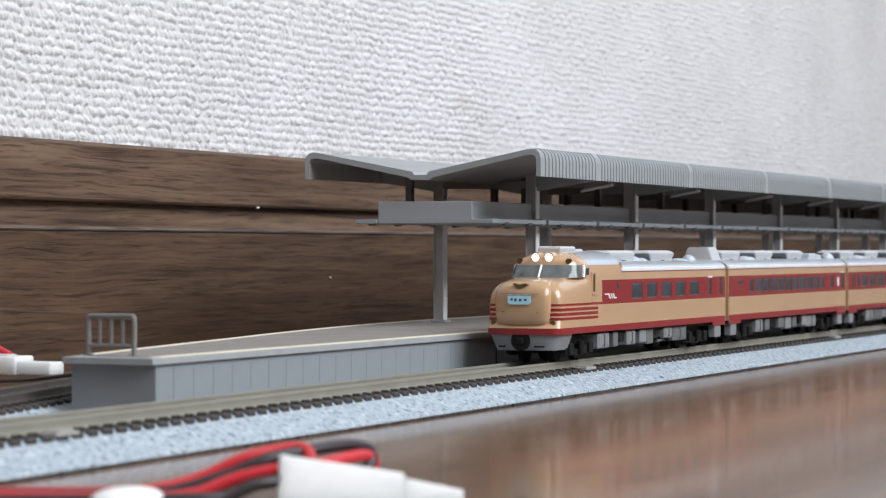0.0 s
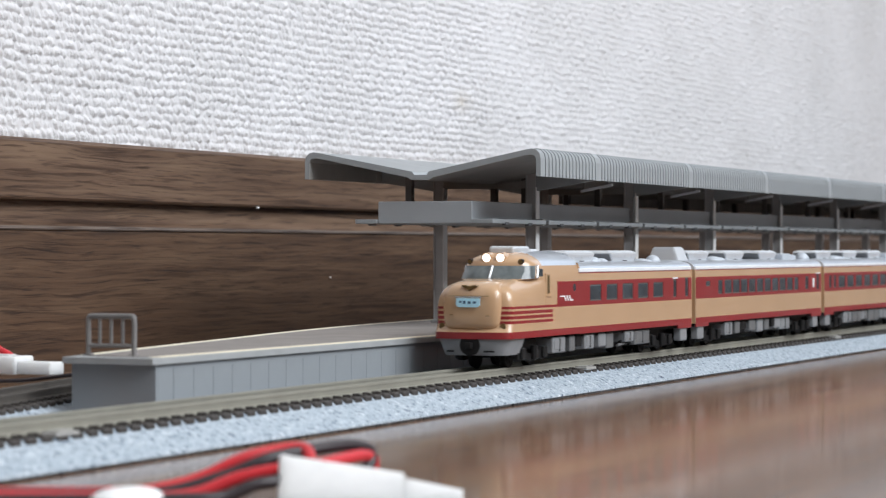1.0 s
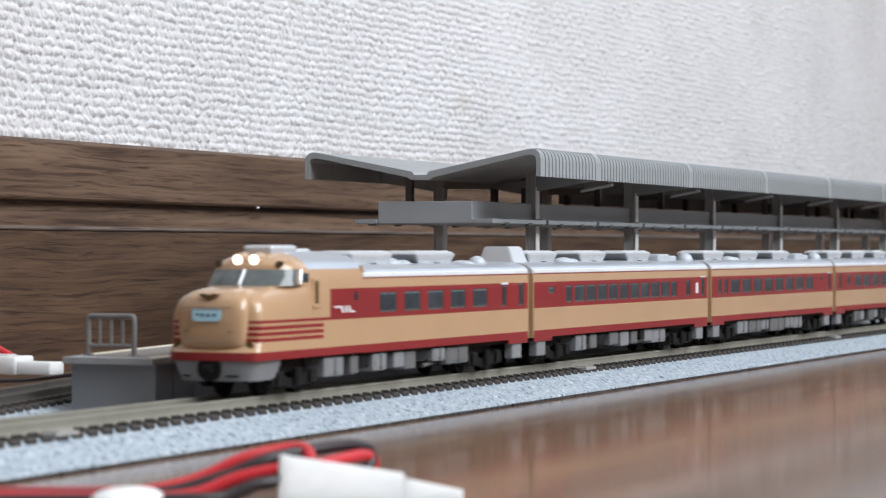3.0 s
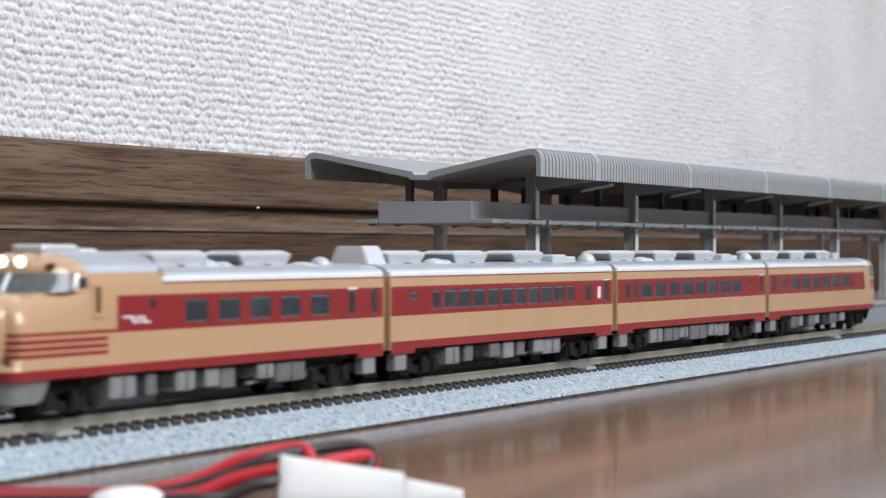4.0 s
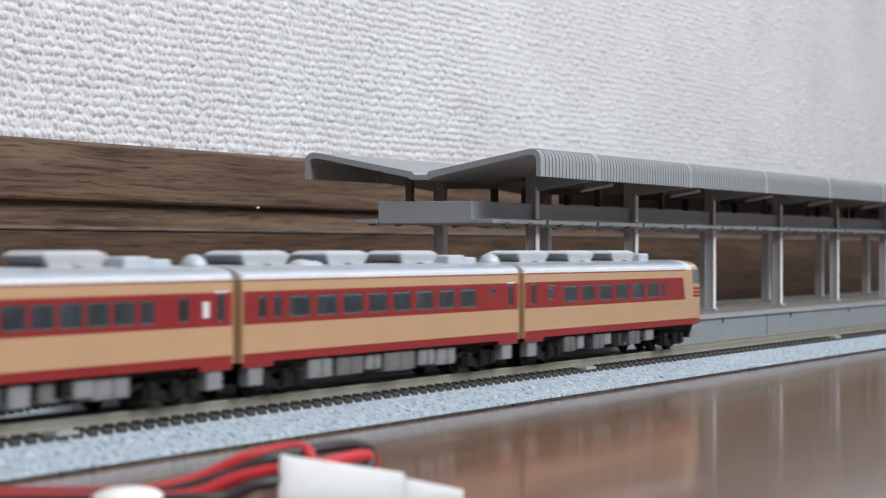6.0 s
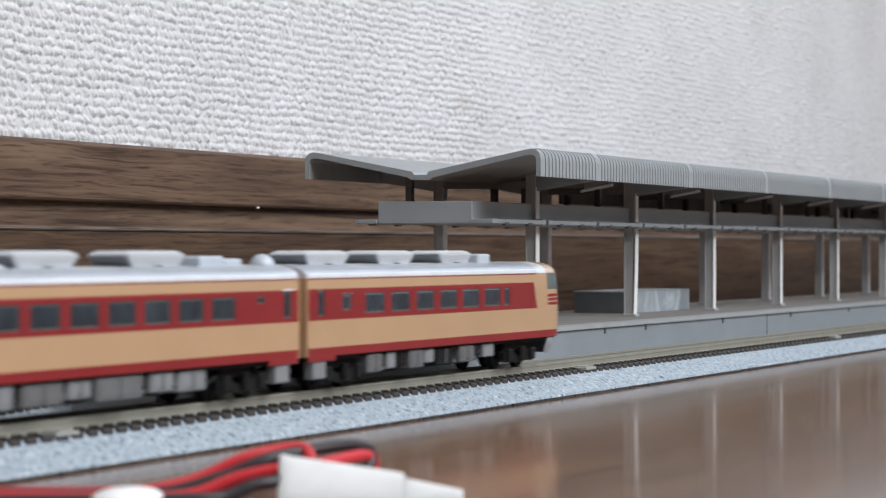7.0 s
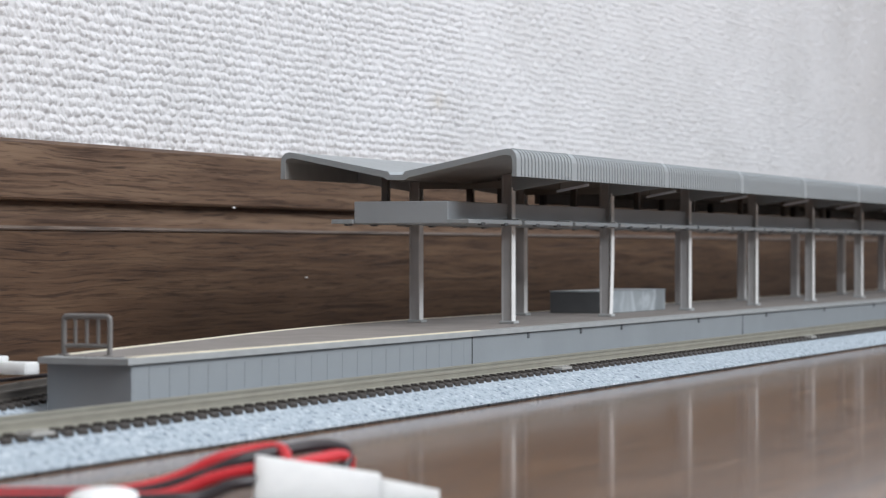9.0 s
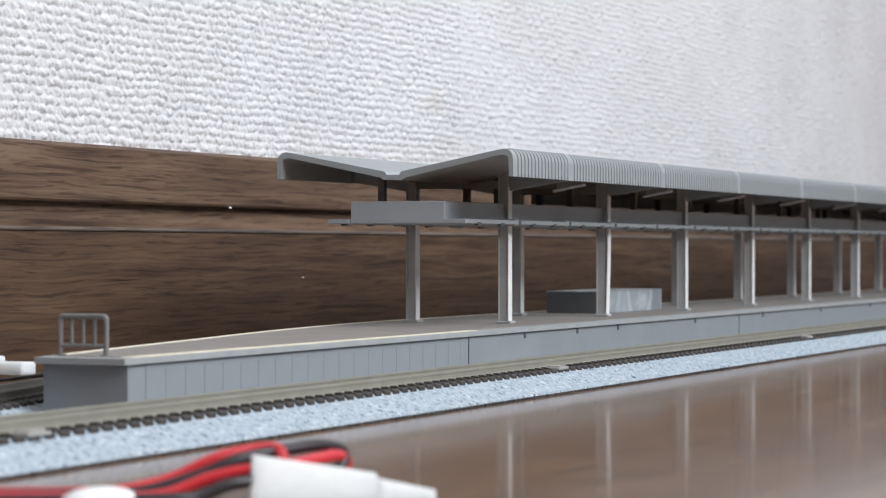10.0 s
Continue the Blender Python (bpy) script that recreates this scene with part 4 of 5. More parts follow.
def build_lead():
    """Leading motor car with a bonnet; its nose is at x = 0."""
    t = thing("lead_railcar", (0, 0, 0), "cream and dark red bonnet-nosed diesel railcar at the train's head", "railcar", "cars of the train")
    wins = [(a, a + 8.4, WIN0, WIN1) for a in (55.6, 67.9, 80.1, 92.4, 105.0)]
    wins += [(122.2, 125.0, 22.4, 27.4), (132.6, 135.4, 22.4, 27.8)]
    boxes = [(31.5, 40, 10.2, 1), (44, 47.5, 10.2, 0), (49, 53, 11.2, 2), (54, 60.5, 10.4, 1), (65, 70, 10.6, 1), (71, 76.5, 10.0, 0), (84.6, 91, 11.2, 1), (92.6, 104.5, 10.2, 0)]
    coach_common(t, 48.0, 138.3, wins, boxes, 48.0, 138.3, bogies=(20.5, 116))
    end_wall(t, 138.3, 1)
    # cab sides run on from the coach body
    Zc = [14.6, 16.2, 17.0, 18.1, 18.8, 19.2, 19.95, 20.35, 21.1, 21.6, 22.2, 23.5, 25.0, 26.2, 26.9, 27.4, 27.8, 28.15, 28.4, 28.6, 29.4, 30.4, 31.2, 31.75, 32.4, 32.9, 33.5, 34.2, 34.7, 35.05, 35.3]
    front = [0.35, 0.4, 1.3, 1.9, 1.9, 1.9, 1.9, 1.9, 1.9, 1.9, 1.9, 1.9, 2.0, 2.3, 2.9, 3.9, 5.4, 7.4, 10.0, 12.6, 13.1, 13.9, 14.5, 14.9, 15.0, 15.3, 15.9, 17.2, 18.8, 20.8, 23.5]
    half = [9.8, 9.8, 9.8, 9.8, 9.8, 9.8, 9.8, 9.8, 9.8, 9.8, 9.8, 9.8, 9.8, 9.8, 9.8, 9.767, 9.733, 9.704, 9.683, 9.667, 9.6, 9.4, 9.2, 9.05, 8.7, 8.3, 7.5, 6.3, 5.0, 3.6, 2.0]
    deep = [3.4, 3.4, 3.0, 2.8, 2.8, 2.8, 2.8, 2.8, 2.8, 2.8, 2.8, 3.0, 3.4, 4.0, 4.8, 5.6, 6.2, 6.6, 7.0, 7.4, 7.4, 7.2, 7.0, 6.8, 6.6, 6.4, 6.2, 6.0, 5.6, 5, 4]

    def classify(c, i):
        x, y, z = c
        if z < 16.2:
            return "r"
        if 28.6 < z < 31.75 and i >= 7 and abs(y) > 0.62:
            return "g"
        if 22.2 > z > 21.6 and x < 48 and (abs(y) > 6.4):
            return "r"
        if x < 29.5 and (18.1 < z < 18.8 or 19.2 < z < 19.95 or 20.35 < z < 21.1) and abs(y) > 6.4:
            return "r"
        if z > 31.9 and x > 23.9:
            return "s"
        return "c"
    taper = {22.2: 9.75, 23.5: 9.6, 25.0: 9.25, 26.2: 8.7, 26.9: 8.2, 27.4: 7.8, 27.8: 7.4, 28.15: 7.2, 28.4: 7.6}
    shape = [(z, f, w, r, taper.get(z, w)) for z, f, w, r in zip(Zc, front, half, deep)]
    end_cap(t, shape, 48.0, -1, classify,
            {"r": ("red_stripe", M_RED, "dark red stripes"), "c": ("bonnet", M_CREAM, "glossy cream bonnet and cab"), "g": ("windscreen", M_WINDSCREEN, "wrap-round windscreen"), "s": ("cab_roof", M_ROOF, "silver cab roof")}, (47.0, 36.0, 29.6, 24.0, 20.6))
    # the bulging snout in front of the cheeks
    sz = [16.75, 17.0, 17.5, 18.4, 20.0, 22.0, 24.0, 25.4, 26.3, 26.9, 27.4, 27.8, 28.1, 28.35, 28.55, 28.65]
    sf = [2.2, 1.1, 0.45, 0.12, 0.0, 0.0, 0.12, 0.4, 0.8, 1.3, 2.1, 3.3, 4.9, 7.0, 9.5, 12.0]
    sh = [5.6, 6.3, 6.75, 7.0, 7.2, 7.35, 7.3, 7.1, 6.8, 6.5, 6.2, 5.9, 5.5, 5.0, 4.4, 3.6]
    sd = [2.0, 2.2, 2.4, 2.5, 2.5, 2.5, 2.6, 2.8, 3.0, 3.3, 3.6, 4.0, 4.2, 4.0, 3.6, 3.0]
    end_cap(t, list(zip(sz, sf, sh, sd)), 16.0, -1, lambda c, i: "c", {"c": ("snout", M_CREAM, "rounded glossy cream bonnet snout")})
    # the roof steps down behind the cab
    prof = [(46.5, 32.3), (46.5, 34.6), (48.5, 34.4), (52.5, 32.6), (52.5, 32.3)]
    part("roof_step", prism(prof, -6.0, 6.0, "y"), M_ROOF, t, "silver step in the roof")
    for s in (-1, 1):
        part("red_band", box(32.5, 48.05, *sorted((s * 9.7, s * 9.84)), 22.15, Z_RED1), M_RED, t, "dark red window band")
        part("cream_cheek", prism([(47.9, 29.4), (47.9, 32.3), (50.4, 30.0), (50.4, 29.4)], s * 7.6, s * 9.35, "y"), M_CREAM, t)
        d = part("cab_door", box(24.6, 28.2, *sorted((s * 9.5, s * 9.86)), 22.3, 29.9, 0.04, seg=1), M_CREAM, t, "cream cab door")
        part("door_window", box(25.6, 27.2, *sorted((s * 9.8, s * 9.9)), 25.0, 29.4, 0.04, seg=1), M_GOLD, d, "narrow dark door window")
        part("cab_window", box(20.9, 23.4, *sorted((s * 9.3, s * 9.62)), 28.7, 31.0, 0.06, seg=1), M_GLASS, t, "small side window of the cab")
        part("step", box(24.8, 28.6, *sorted((s * 9.8, s * 10.1)), 24.2, 24.5), M_CREAM, t)
        part("porthole", cyl(0.95, (44.2, s * 9.7, 26.2), (44.2, s * 9.9, 26.2), 14), M_GLASS, t, "small round window")
        # strip coloured white to carry its glint
        part("door_strip", box(121.6, 125.6, *sorted((s * 9.75, s * 9.95)), 27.5, 27.95), M_EAVE, t, "bright strip over the door")
        # winged mark, drawn as plain white bars
        bm = prism([(34.0, 24.3), (34.4, 23.95), (37.0, 23.95), (37.9, 22.95), (38.9, 22.95), (37.6, 24.3)], s * 9.8, s * 9.9, "y")
        prism([(38.6, 24.3), (39.6, 22.95), (40.4, 22.95), (39.5, 24.3)], s * 9.8, s * 9.9, "y", bm)
        prism([(40.2, 24.3), (41.2, 22.95), (43.6, 22.95), (43.2, 23.3), (41.9, 23.3), (41.2, 24.3)], s * 9.8, s * 9.9, "y", bm)
        part("winged_mark", bm, M_PAPER_WHITE, t, "white winged mark")
        # lamps and fittings of the front
        l = part("headlamp", cyl(1.25, (18.0, s * 1.8, 33.85), (15.3, s * 1.8, 33.65), 20), M_CREAM, t, "round lit headlamp in a cream ring")
        part("lens", cyl(0.95, (15.8, s * 1.8, 33.7), (15.15, s * 1.8, 33.65), 20), M_LAMP, l, "white glowing lens")
        m = part("marker_lamp", cyl(0.65, (19, s * 6.3, 32.75), (16.3, s * 6.6, 32.7), 14), M_BLACK, t, "small dark marker lamp")
        part("lens", cyl(0.5, (16.6, s * 6.6, 32.7), (16.15, s * 6.62, 32.7), 12), M_GOLD, m)
        m = part("tail_lamp", cyl(0.75, (4.5, s * 7.7, 17.55), (2.2, s * 7.8, 17.55), 14), M_GOLD, t, "small brass lower lamp")
    # name plate with unreadable lettering as bars
    p = part("name_plate", prism([(-2.5, 22.1), (2.5, 22.1), (3.0, 22.6), (3.0, 24.2), (-3.0, 24.2), (-3.0, 22.6)], -0.4, -0.1), M_SIGN_BLUE, t, "light blue train name plate")
    for y0, y1, z0, z1 in ((-2.1, -1.3, 23.0, 23.5), (-0.7, 0.0, 22.9, 23.5), (0.6, 1.2, 22.9, 23.6), (1.6, 2.2, 23.1, 23.6)):
        plate(p, "lettering", M_DARK_PRINT, -0.4, y0, y1, z0, z1, -1, "dark bars of lettering", 0.05)
    plate(t, "plate_frame", M_CHROME, 0.05, -3.3, 3.3, 24.3, 24.6, -1, "thin bright trim", 0.35)
    plate(t, "trim_line", M_GOLD, 0.2, -5.2, 5.2, 24.65, 24.8, -1, "thin dark trim line", 0.25)
    # bird emblem on the bonnet: body and two swept wings
    for s in (-1, 1):
        part("emblem", prism([(s * 0.2, 26.15), (s * 1.0, 26.7), (s * 2.0, 27.0), (s * 1.7, 27.3), (s * 0.8, 27.25), (s * 0.15, 26.95)], 0.35, 1.9), M_GOLD, t, "dark brass winged emblem")
    part("emblem", box(0.3, 1.6, -0.35, 0.35, 26.0, 27.1, 0.15), M_GOLD, t, "dark brass emblem body")
    # bright corner posts and centre bar of the windscreen
    for s in (-1, 1):
        part("corner_post", tube([(19.6, s * 9.45, 28.6), (20.1, s * 9.4, 30.0), (20.6, s * 9.1, 31.7)], 0.5, 8), M_CHROME, t, "bright corner post")
    part("centre_bar", tube([(12.5, 0, 28.6), (13.6, 0, 30.2), (14.8, 0, 31.75)], 0.28, 8), M_SILVER, t, "bright centre bar")
    for y, z in ((-4.8, 20.0), (4.4, 20.2)):
        plate(t, "bonnet_catch", M_GOLD, 0.1, y - 0.5, y + 0.5, z, z + 0.18, -1, "", 0.15)
    # grey plough; a solid black disc draws the coupler pocket's dark hollow
    lev = [(10.7, 1.6, 7.9, 4.0), (12.0, 1.1, 8.3, 4.0), (14.0, 0.8, 9.0, 4.0), (15.4, 0.7, 9.6, 4.0)]
    end_cap(t, lev, 12.5, -1, lambda c, i: "p", {"p": ("front_skirt", M_GREYSKIRT, "grey front skirt")})
    part("pocket_shade", cyl(2.5, (3, 0, 13.2), (0.55, 0, 13.2), 24), M_BLACK, t, "black disc for the shade in the coupler opening")
    part("coupler", box(-0.3, 2.5, -0.9, 0.9, 12.3, 13.8, 0.3), M_BLACK, t, "black coupler")
    for y0, y1 in ((-6.2, -3.4), (4.2, 6.0)):
        plate(t, "skirt_slot", M_BLACK, 1.2, y0, y1, 11.5, 11.9, -1, "", 0.2)
    # roof of the cab and the coach
    part("cab_vent", box(20.0, 31.0, -3.2, 3.2, 34.4, 36.5, 0.6), M_SILVER, t, "silver cab ventilator")
    part("cab_vent", box(33, 38.5, -2.4, 2.4, 34.2, 35.8, 0.5), M_SILVER, t, "small silver ventilator")
    air_unit(t, 53, 72.4)
    air_unit(t, 85.6, 106)
    for x, y, r, h in ((75.5, -2.5, 3.0, 1.9), (80.5, -3.5, 2.2, 1.4), (113, -3.6, 3.2, 1.2), (119.5, -4.6, 2.2, 2.2)):
        vent(t, x, y, r, h)
    return t


def coach_roof(t, units, box_x, dome_x):
    for a, b in units:
        air_unit(t, a, b)
    part("vent_box", box(box_x, box_x + 9, -5.5, -1.0, 32.0, 34.4, 0.5), M_VENT, t, "low silver vent box")
    part("vent_box", box(box_x + 10, box_x + 17, -5.0, -1.5, 32.0, 33.9, 0.5), M_VENT, t, "low silver vent box")
    for x, y, r, h in ((39.5, -3.0, 3.0, 1.7), (43, -4.0, 2.0, 1.4)):
        vent(t, x, y, r, h)
    vent(t, dome_x, -4.4, 2.6, 2.8)


def exhaust_housing(t):
    """Tall hopper-shaped casing over the front end of the car."""
    h = [(2.0, Z_ROOF - 0.9), (2.3, 36.4), (10.6, 36.4), (11.5, Z_ROOF - 0.9)]
    bm = prism(h, -4.9, 4.9, "y")
    for v in bm.verts:
        if v.co.z > 35:
            v.co.y *= 0.64
    bmesh.ops.bevel(bm, geom=list(bm.edges), offset=0.3, segments=2, affect="EDGES", clamp_overlap=True)
    part("exhaust_housing", bm, M_SILVER, t, "tall silver exhaust housing")


def build_coach(name, label, wins, boxes, board):
    t = thing(name, (0, 0, 0), label, "railcar", "cars of the train")
    coach_common(t, 2.3, 138.3, wins, boxes, 2.3, 138.3)
    end_wall(t, 2.3, -1)
    end_wall(t, 138.3, 1)
    coach_roof(t, ((11.5, 30.5), (47.5, 66.5), (83.5, 102.5)), 107.5, 133.5)
    for s in (-1, 1):
        # the glint over the door is in this strip's white colour
        part("door_strip", box(131.6, 136.2, *sorted((s * 9.75, s * 9.95)), 27.7, 28.0), M_EAVE, t, "bright strip over the door")
        if board:
            part("destination_board", box(127.2, 129.4, *sorted((s * 9.8, s * 9.95)), 23.2, 26.2, 0.05, seg=1), M_PAPER_WHITE, t, "small white destination board")
    return t


def build_tail():
    """Rear driving car; its gangway end is at x = 0."""
    t = thing("tail_railcar", (0, 0, 0), "cream and dark red cab railcar at the train's end", "railcar", "cars of the train")
    wins = [(6.5, 9.5, 22.4, 27.6), (17.5, 21.5, 23.4, 26.6)] + [(a - 0.6, a + 8.8, WIN0, WIN1) for a in (28.8, 41.4, 54.2, 66.8, 79.4, 92.0)] + [(103.0, 106.4, WIN0, WIN1)]
    boxes = [(31, 38, 10.2, 0), (41, 45, 10.6, 1), (47, 50, 11.4, 2), (52, 59, 10.2, 0), (60.5, 65, 11, 1), (67, 76, 10.2, 2), (79, 87, 10.4, 0), (93, 99, 11, 1)]
    coach_common(t, 2.3, 124.0, wins, boxes, 2.3, 120.5, bogies=(21, 117))
    end_wall(t, 2.3, -1)
    air_unit(t, 11.5, 30.5), air_unit(t, 45, 63), air_unit(t, 78, 95)
    part("vent_box", box(99, 106, -5, -1, 32.0, 34.6, 0.5), M_VENT, t, "low silver vent box")
    Zc = [14.5, 16.2, 18.2, 20.4, 22.2, 22.9, 23.2, 23.9, 24.2, 24.9, 26.0, 27.5, 29.0, 30.0, 31.0, 31.8, 32.4, 32.7]
    front = [141.6, 141.8, 142, 142, 142, 141.95, 141.9, 141.85, 141.8, 141.7, 141.6, 141.4, 141.2, 141.0, 140.7, 140.2, 139.2, 136.5]
    half = [9.75, 9.8, 9.8, 9.8, 9.8, 9.8, 9.8, 9.8, 9.8, 9.8, 9.8, 9.75, 9.65, 9.5, 9.0, 8.0, 6.4, 4.2]
    deep = [11.0] * 12 + [10.8, 10.6, 10.2, 9.6, 8.6, 6.0]

    def classify(c, i):
        x, y, z = c
        if z < 16.2:
            return "r"
        if x > 132.0 and (22.2 < z < 22.9 or 23.2 < z < 23.9 or 24.2 < z < 24.9):
            return "r"
        if 26.0 < z < 30.0 and i >= 1 and abs(y) > 3.4:
            return "g"
        if z > 29.95 and x < 130:
            return "s"
        return "c"
    end_cap(t, list(zip(Zc, front, half, deep)), 124.0, 1, classify,
            {"r": ("red_stripe", M_RED, "dark red stripes"), "c": ("cab", M_CREAM, "cream cab"), "g": ("windscreen", M_WINDSCREEN, "panoramic cab windscreen"), "s": ("cab_roof", M_SILVER, "silver cab roof")}, (), 0.45)
    part("gangway_door", box(141.8, 142.6, -3.3, 3.3, 15.5, 29.4, 0.4), M_CREAM, t, "cream front gangway door")
    lev = [(10.4, 139.2, 8.3, 6.0), (12.0, 140.2, 8.7, 6.0), (14.5, 141.0, 9.5, 7.0)]
    end_cap(t, lev, 131.5, 1, lambda c, i: "p", {"p": ("rear_skirt", M_GREYSKIRT, "grey skirt")})
    for s in (-1, 1):
        part("door_strip", box(17.0, 22.0, *sorted((s * 9.75, s * 9.95)), 26.65, 26.9), M_CHROME, t, "bright strip over the door")
        # the red band ends on a slant
        part("band_end", prism([(120.3, Z_RED0), (123.8, Z_RED0), (121.6, Z_RED1), (120.3, Z_RED1)], s * 9.6, s * 9.84, "y"), M_RED, t)
        part("tail_lamp", cyl(0.8, (138, s * 7.2, 17.2), (141.9, s * 7.2, 17.2), 12), M_GOLD, t, "small tail lamp")
    return t


lead = build_lead()
dining = build_coach("dining_railcar", "cream and dark red dining railcar with a row of narrow windows",
                     [(11.8, 16.0, 25.0, 26.6), (23.6, 28.0, WIN0, WIN1)] + [(a - 0.5, a + 6.7, WIN0, WIN1) for a in (30.4, 38.6, 46.8, 55.2, 63.6, 72.0, 80.4, 88.8, 97.2)]
                     + [(105.6, 110.4, WIN0, WIN1), (118.6, 122.4, 22.6, 27.0), (132.6, 135.6, 22.4, 27.6)],
                     [(33, 40, 10.2, 1), (44, 48.5, 10.4, 0), (50, 56, 11.2, 2), (58, 64, 10.8, 0), (67, 73, 10.2, 1), (76, 80.5, 10.6, 0), (82, 85, 11.4, 2), (86, 92, 10.8, 1), (92.6, 104, 10.2, 1)], True)
coach = build_coach("passenger_railcar", "cream and dark red passenger railcar with wide dark windows",
                    [(8.4, 11.6, 22.6, 27.0), (14.6, 17.8, 22.6, 27.0)] + [(20.9 + 11.86 * k, 30.0 + 11.86 * k, WIN0, WIN1) for k in range(8)] + [(121.5, 124.5, 25.4, 26.8), (132.2, 135.2, 22.4, 27.6)],
                    [(31, 41, 10.2, 1), (44, 56, 10.2, 0), (58, 65, 10.8, 1), (66, 81, 10.0, 0), (84, 92, 10.6, 1), (94, 104, 10.2, 1)], False)
exhaust_housing(dining)
tail = build_tail()


# ---- feeder wires ----
def housing(t, name, base, axis_deg, size, label):
    """A white plug housing: a box with a stepped latch and wire sleeves; size is length, width, height."""
    l, w, h = size
    m = pose(*base, 0, 0, axis_deg)
    bm = box(0, l, -w / 2, w / 2, 0, h, 0.5, seg=3)
    bmesh.ops.transform(bm, matrix=m, verts=bm.verts)
    p = part(name, bm, M_NYLON, t, label)
    bm = box(l - 0.5, l * 1.55, -w * 0.36, w * 0.36, 0.1, h * 0.72, 0.4, seg=3)
    bmesh.ops.transform(bm, matrix=m, verts=bm.verts)
    part("plug_nose", bm, M_NYLON, p)
    bm = box(l * 0.25, l * 0.8, -w * 0.2, w * 0.2, h - 0.1, h + 0.35, 0.15, seg=2)
    bmesh.ops.transform(bm, matrix=m, verts=bm.verts)
    part("latch", bm, M_NYLON, p)


def wire(t, m, pts, label, r=0.95):
    part("wire", tube(pts, r, 12), m, t, label)


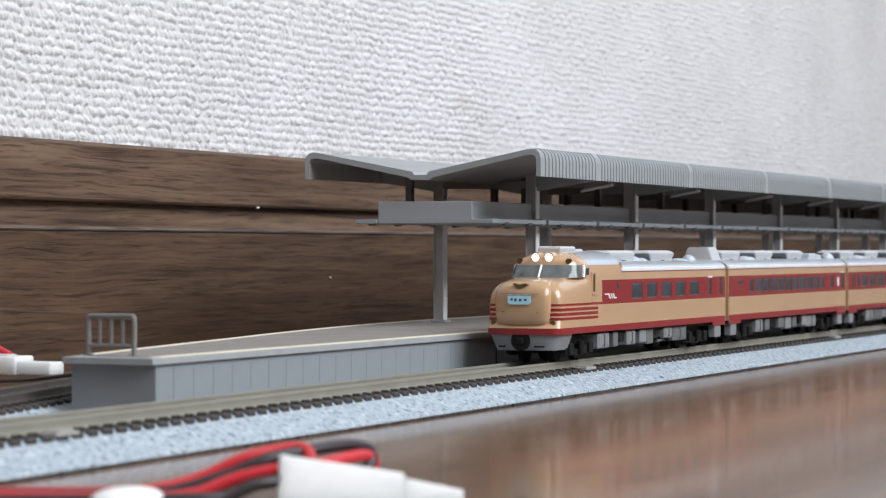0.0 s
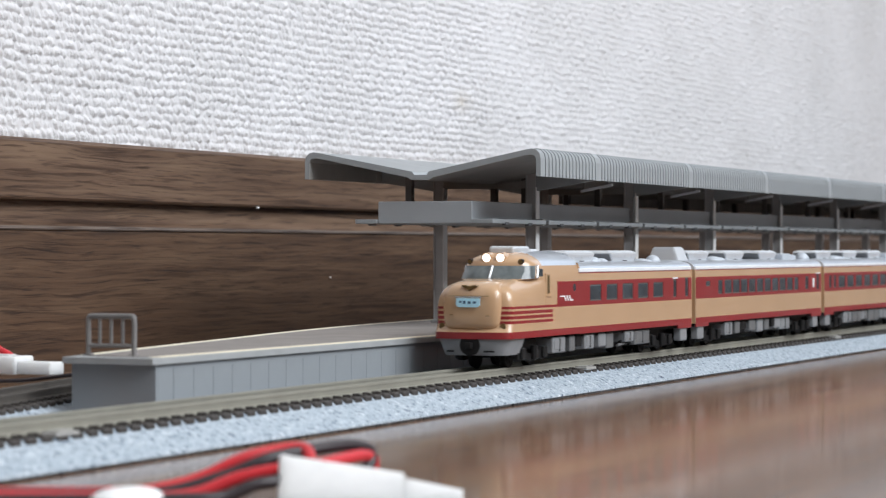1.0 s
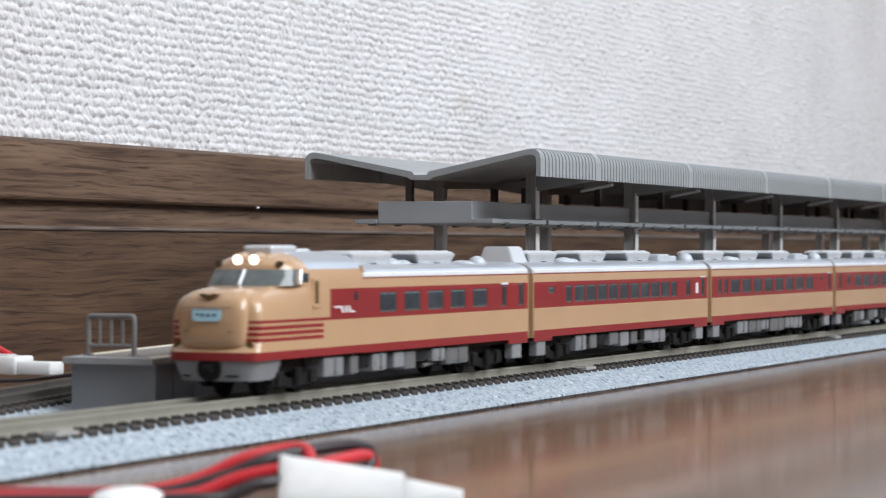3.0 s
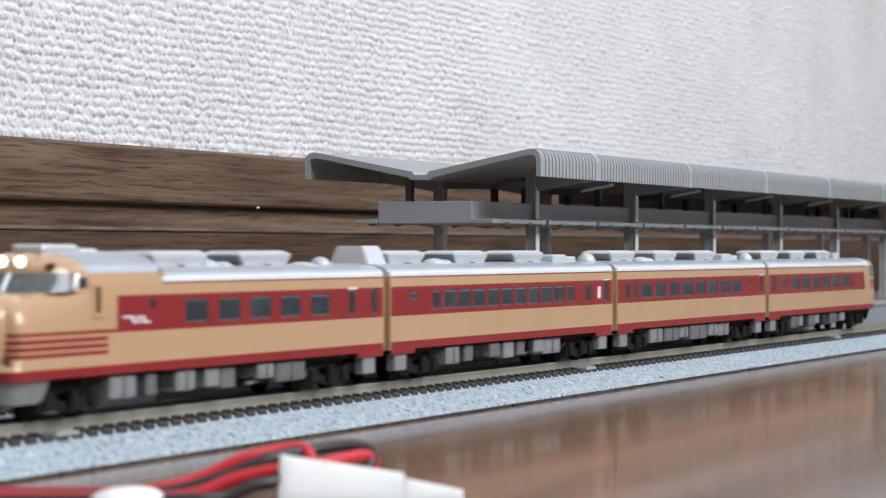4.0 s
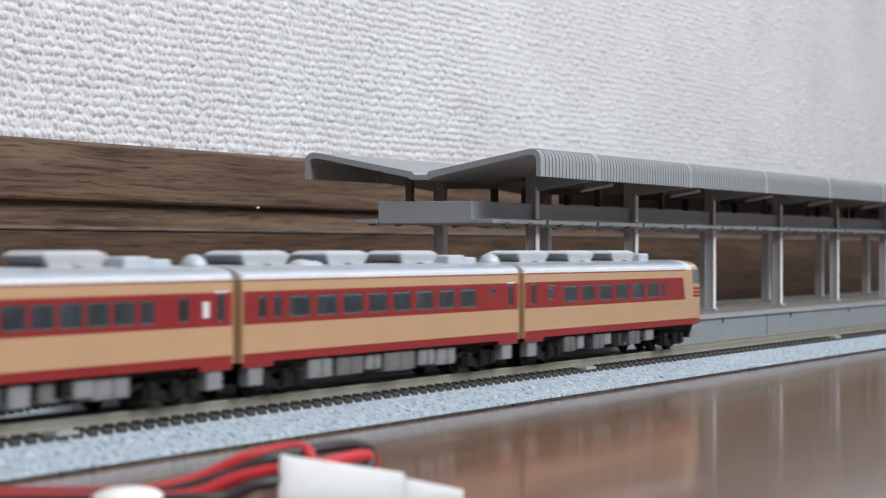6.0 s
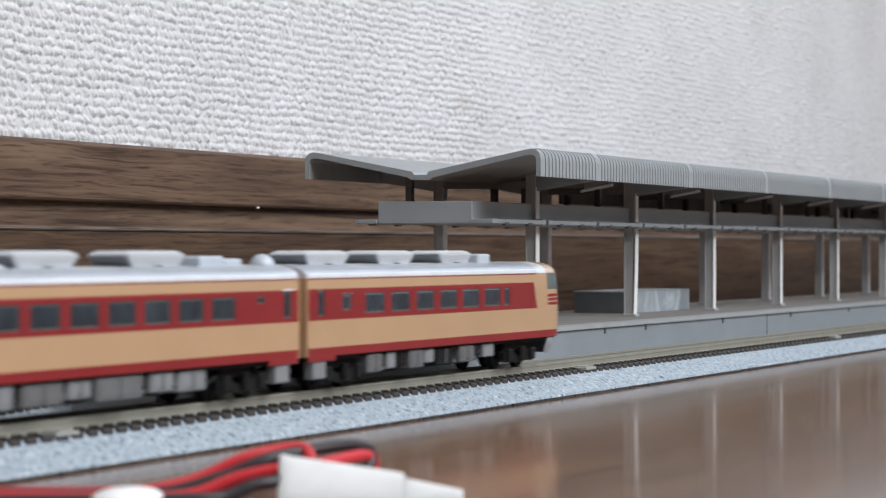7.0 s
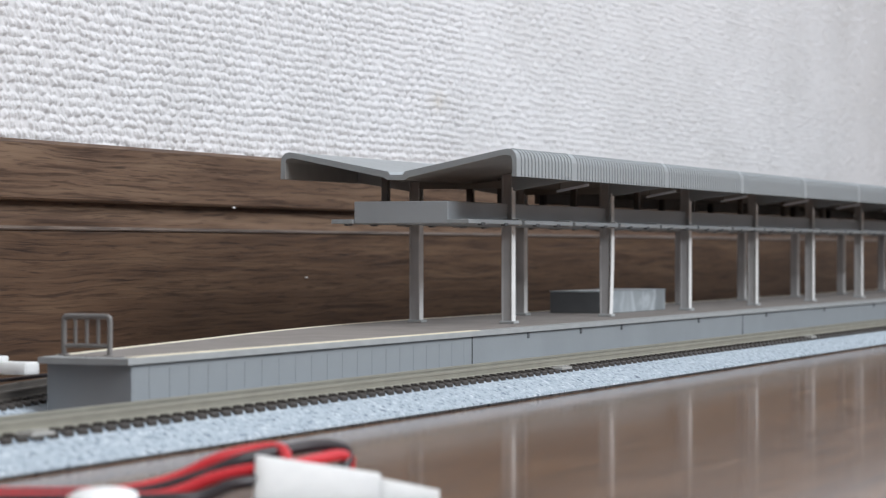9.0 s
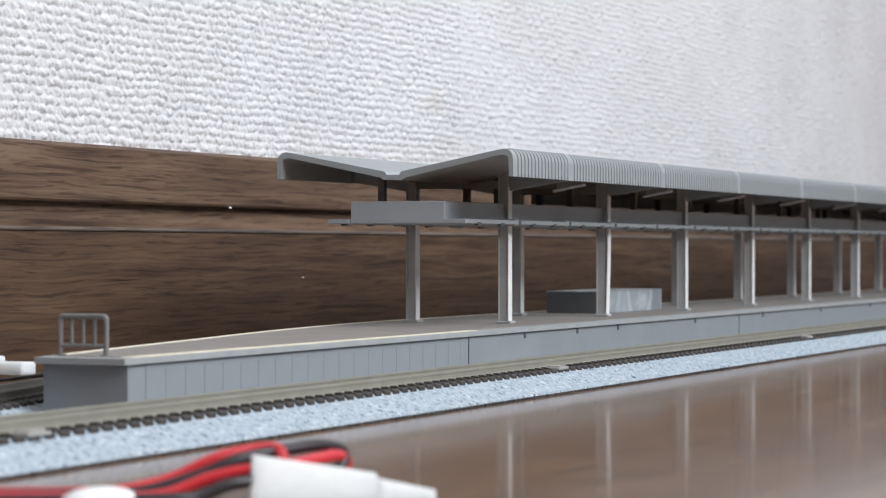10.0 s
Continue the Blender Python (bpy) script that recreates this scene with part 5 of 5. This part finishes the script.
def build_feeder_near():
    """Loose feeder cable on the floor before the track; points about its own base."""
    t = thing("feeder_cable", (305, -60, 0), "red and black feeder wires with white plugs on the floor", "cable")
    red, black = "glossy red insulated wire", "black insulated wire"
    wire(t, M_WIRE_RED, [(-22, 60, 1), (-10, 34.7, 1), (-5.5, 24.4, 1), (-3, 18.6, 1), (0.3, 11.2, 1.3), (4.9, 5.6, 2.8), (9.3, 0.6, 5.6), (13.4, -3.6, 6.7), (14.7, -6.6, 6.7), (12, -9, 5)], red)
    wire(t, M_WIRE_RED, [(-26, 60, 1), (-14, 30, 1), (-8, 12, 1), (-1.8, 3.6, 1.1), (2.8, -2, 3.4), (6.2, -7.3, 4.6), (7.5, -10.2, 4.4)], red)
    wire(t, M_WIRE_BLACK, [(-24, 62, 1), (-12, 34, 1), (-4, 15, 1), (0.7, 7.8, 1.3), (5.7, 1.4, 3.4), (10, -3.5, 5.7), (17.1, -7.2, 6.6), (23.6, -9.5, 6.8), (27.5, -10.9, 5.6), (25.4, -11.2, 3.2), (20.2, -9.3, 2.3), (12, -12, 3.0)], black)
    wire(t, M_WIRE_BLACK, [(-30, 50, 1), (-16, 20, 1), (-5.6, 2.3, 1), (-1.4, -2.4, 1.2), (1.2, -5.2, 2.6), (3.2, -7.0, 3.0), (6.5, -8.6, 3.2)], black)
    wire(t, M_WIRE_RED, [(8, -10, 4.2), (10, -10.8, 4.9), (18.8, -11, 5.2), (25.3, -11, 5.2), (28.6, -10.9, 4.2), (27.3, -10.5, 2.4), (22, -8.4, 1.7), (14, -10, 2.0)], red)
    # the plug leans on the wires: its broad face slopes up from the floor, and its top falls towards the nose
    lie = pose(5.3, -7.2, 0, 0, 0, -66)

    def wedge(x0, x1, h0, h1, depth):
        bm = bmesh.new()
        rows = [[bm.verts.new((x, a * depth, c * h)) for a, c in ((-1, 0), (-0.95, 0.12), (0.15, 0.97), (0.3, 1.0), (0.8, 0.94), (0.9, 0))] for x, h in ((x0, h0), (x1, h1))]
        for i in range(6):
            bm.faces.new((rows[0][i], rows[0][(i + 1) % 6], rows[1][(i + 1) % 6], rows[1][i]))
        bm.faces.new(rows[0]), bm.faces.new(rows[1])
        bmesh.ops.bevel(bm, geom=list(bm.edges), offset=0.35, segments=2, affect="EDGES", clamp_overlap=True)
        bmesh.ops.transform(bm, matrix=lie, verts=bm.verts)
        return bm
    plug = part("plug_housing", wedge(0, 17.8, 6.7, 4.0, 4.2), M_NYLON, t, "white plastic plug housing")
    part("plug_nose", wedge(17.4, 26.0, 3.4, 1.6, 3.4), M_NYLON, plug)
    bm = bmesh.new()
    bmesh.ops.create_uvsphere(bm, u_segments=20, v_segments=12, radius=1)
    for v in bm.verts:
        v.co = Vector((-11.2 + v.co.x * 6.5, 7.6 + v.co.y * 4.4, 1.55 + v.co.z * 1.55))
    part("cable_sleeve", bm, M_WHITE, t, "soft white cable sleeve", smooth=True)
    return t


def build_feeder_far():
    t = thing("feeder_cable", (455, 68, 0), "red and black feeder wires with a white plug on the track", "cable")
    housing(t, "plug_housing", (1.5, 18.4, 8.6), -94, (16, 7, 3.95), "white plastic plug housing")
    wire(t, M_WIRE_RED, [(6, 40, 1), (6.5, 27, 9), (4.6, 14.0, 13.6), (3.0, 10, 13.4), (3.0, 7.0, 12.0)], "red insulated wire", 0.8)
    wire(t, M_WIRE_BLACK, [(-22, 27, 0.6), (-9, 10, 6.6), (-5, -2, 7.7), (-5, -14, 9.1), (3, -15.5, 8.6), (14, -14, 7.95), (44, 4, 7.95), (60, 12, 7.95)], "black insulated wire", 0.42)
    return t


build_feeder_near()
build_feeder_far()


def motions():
    # place of the first coupling along the track, time by time
    run = [(0.0, 707.3), (0.5, 695.5), (1.0, 675.3), (1.5, 648.7), (2.0, 619.0), (2.5, 586.0), (4.0, 469.0), (4.5, 423.0), (5.0, 372.3), (5.5, 318.8),
           (7.0, 150.0), (7.5, 92.0), (8.0, 31.8), (8.5, -32.0), (9.0, -96.5), (10.0, -226.0)]
    for ob, off in ((lead, -140.0), (dining, 0.0), (coach, PITCH), (tail, 2 * PITCH)):
        walk(ob, [(t, pose((x + off) * MM, 0, 0)) for t, x in run])
    # the wheels roll with the train
    line = np.array(run)
    times = [k / FPS for k in range(int(10 * FPS) + 1)]
    gone = np.interp(times, line[:, 0], line[:, 1]) - run[0][1]
    for w, x, z in WHEELSETS:
        walk(w, [(t, pose(x * MM, 0, z * MM, 0, math.degrees(g / 2.85), 0)) for t, g in zip(times, gone)])


motions()
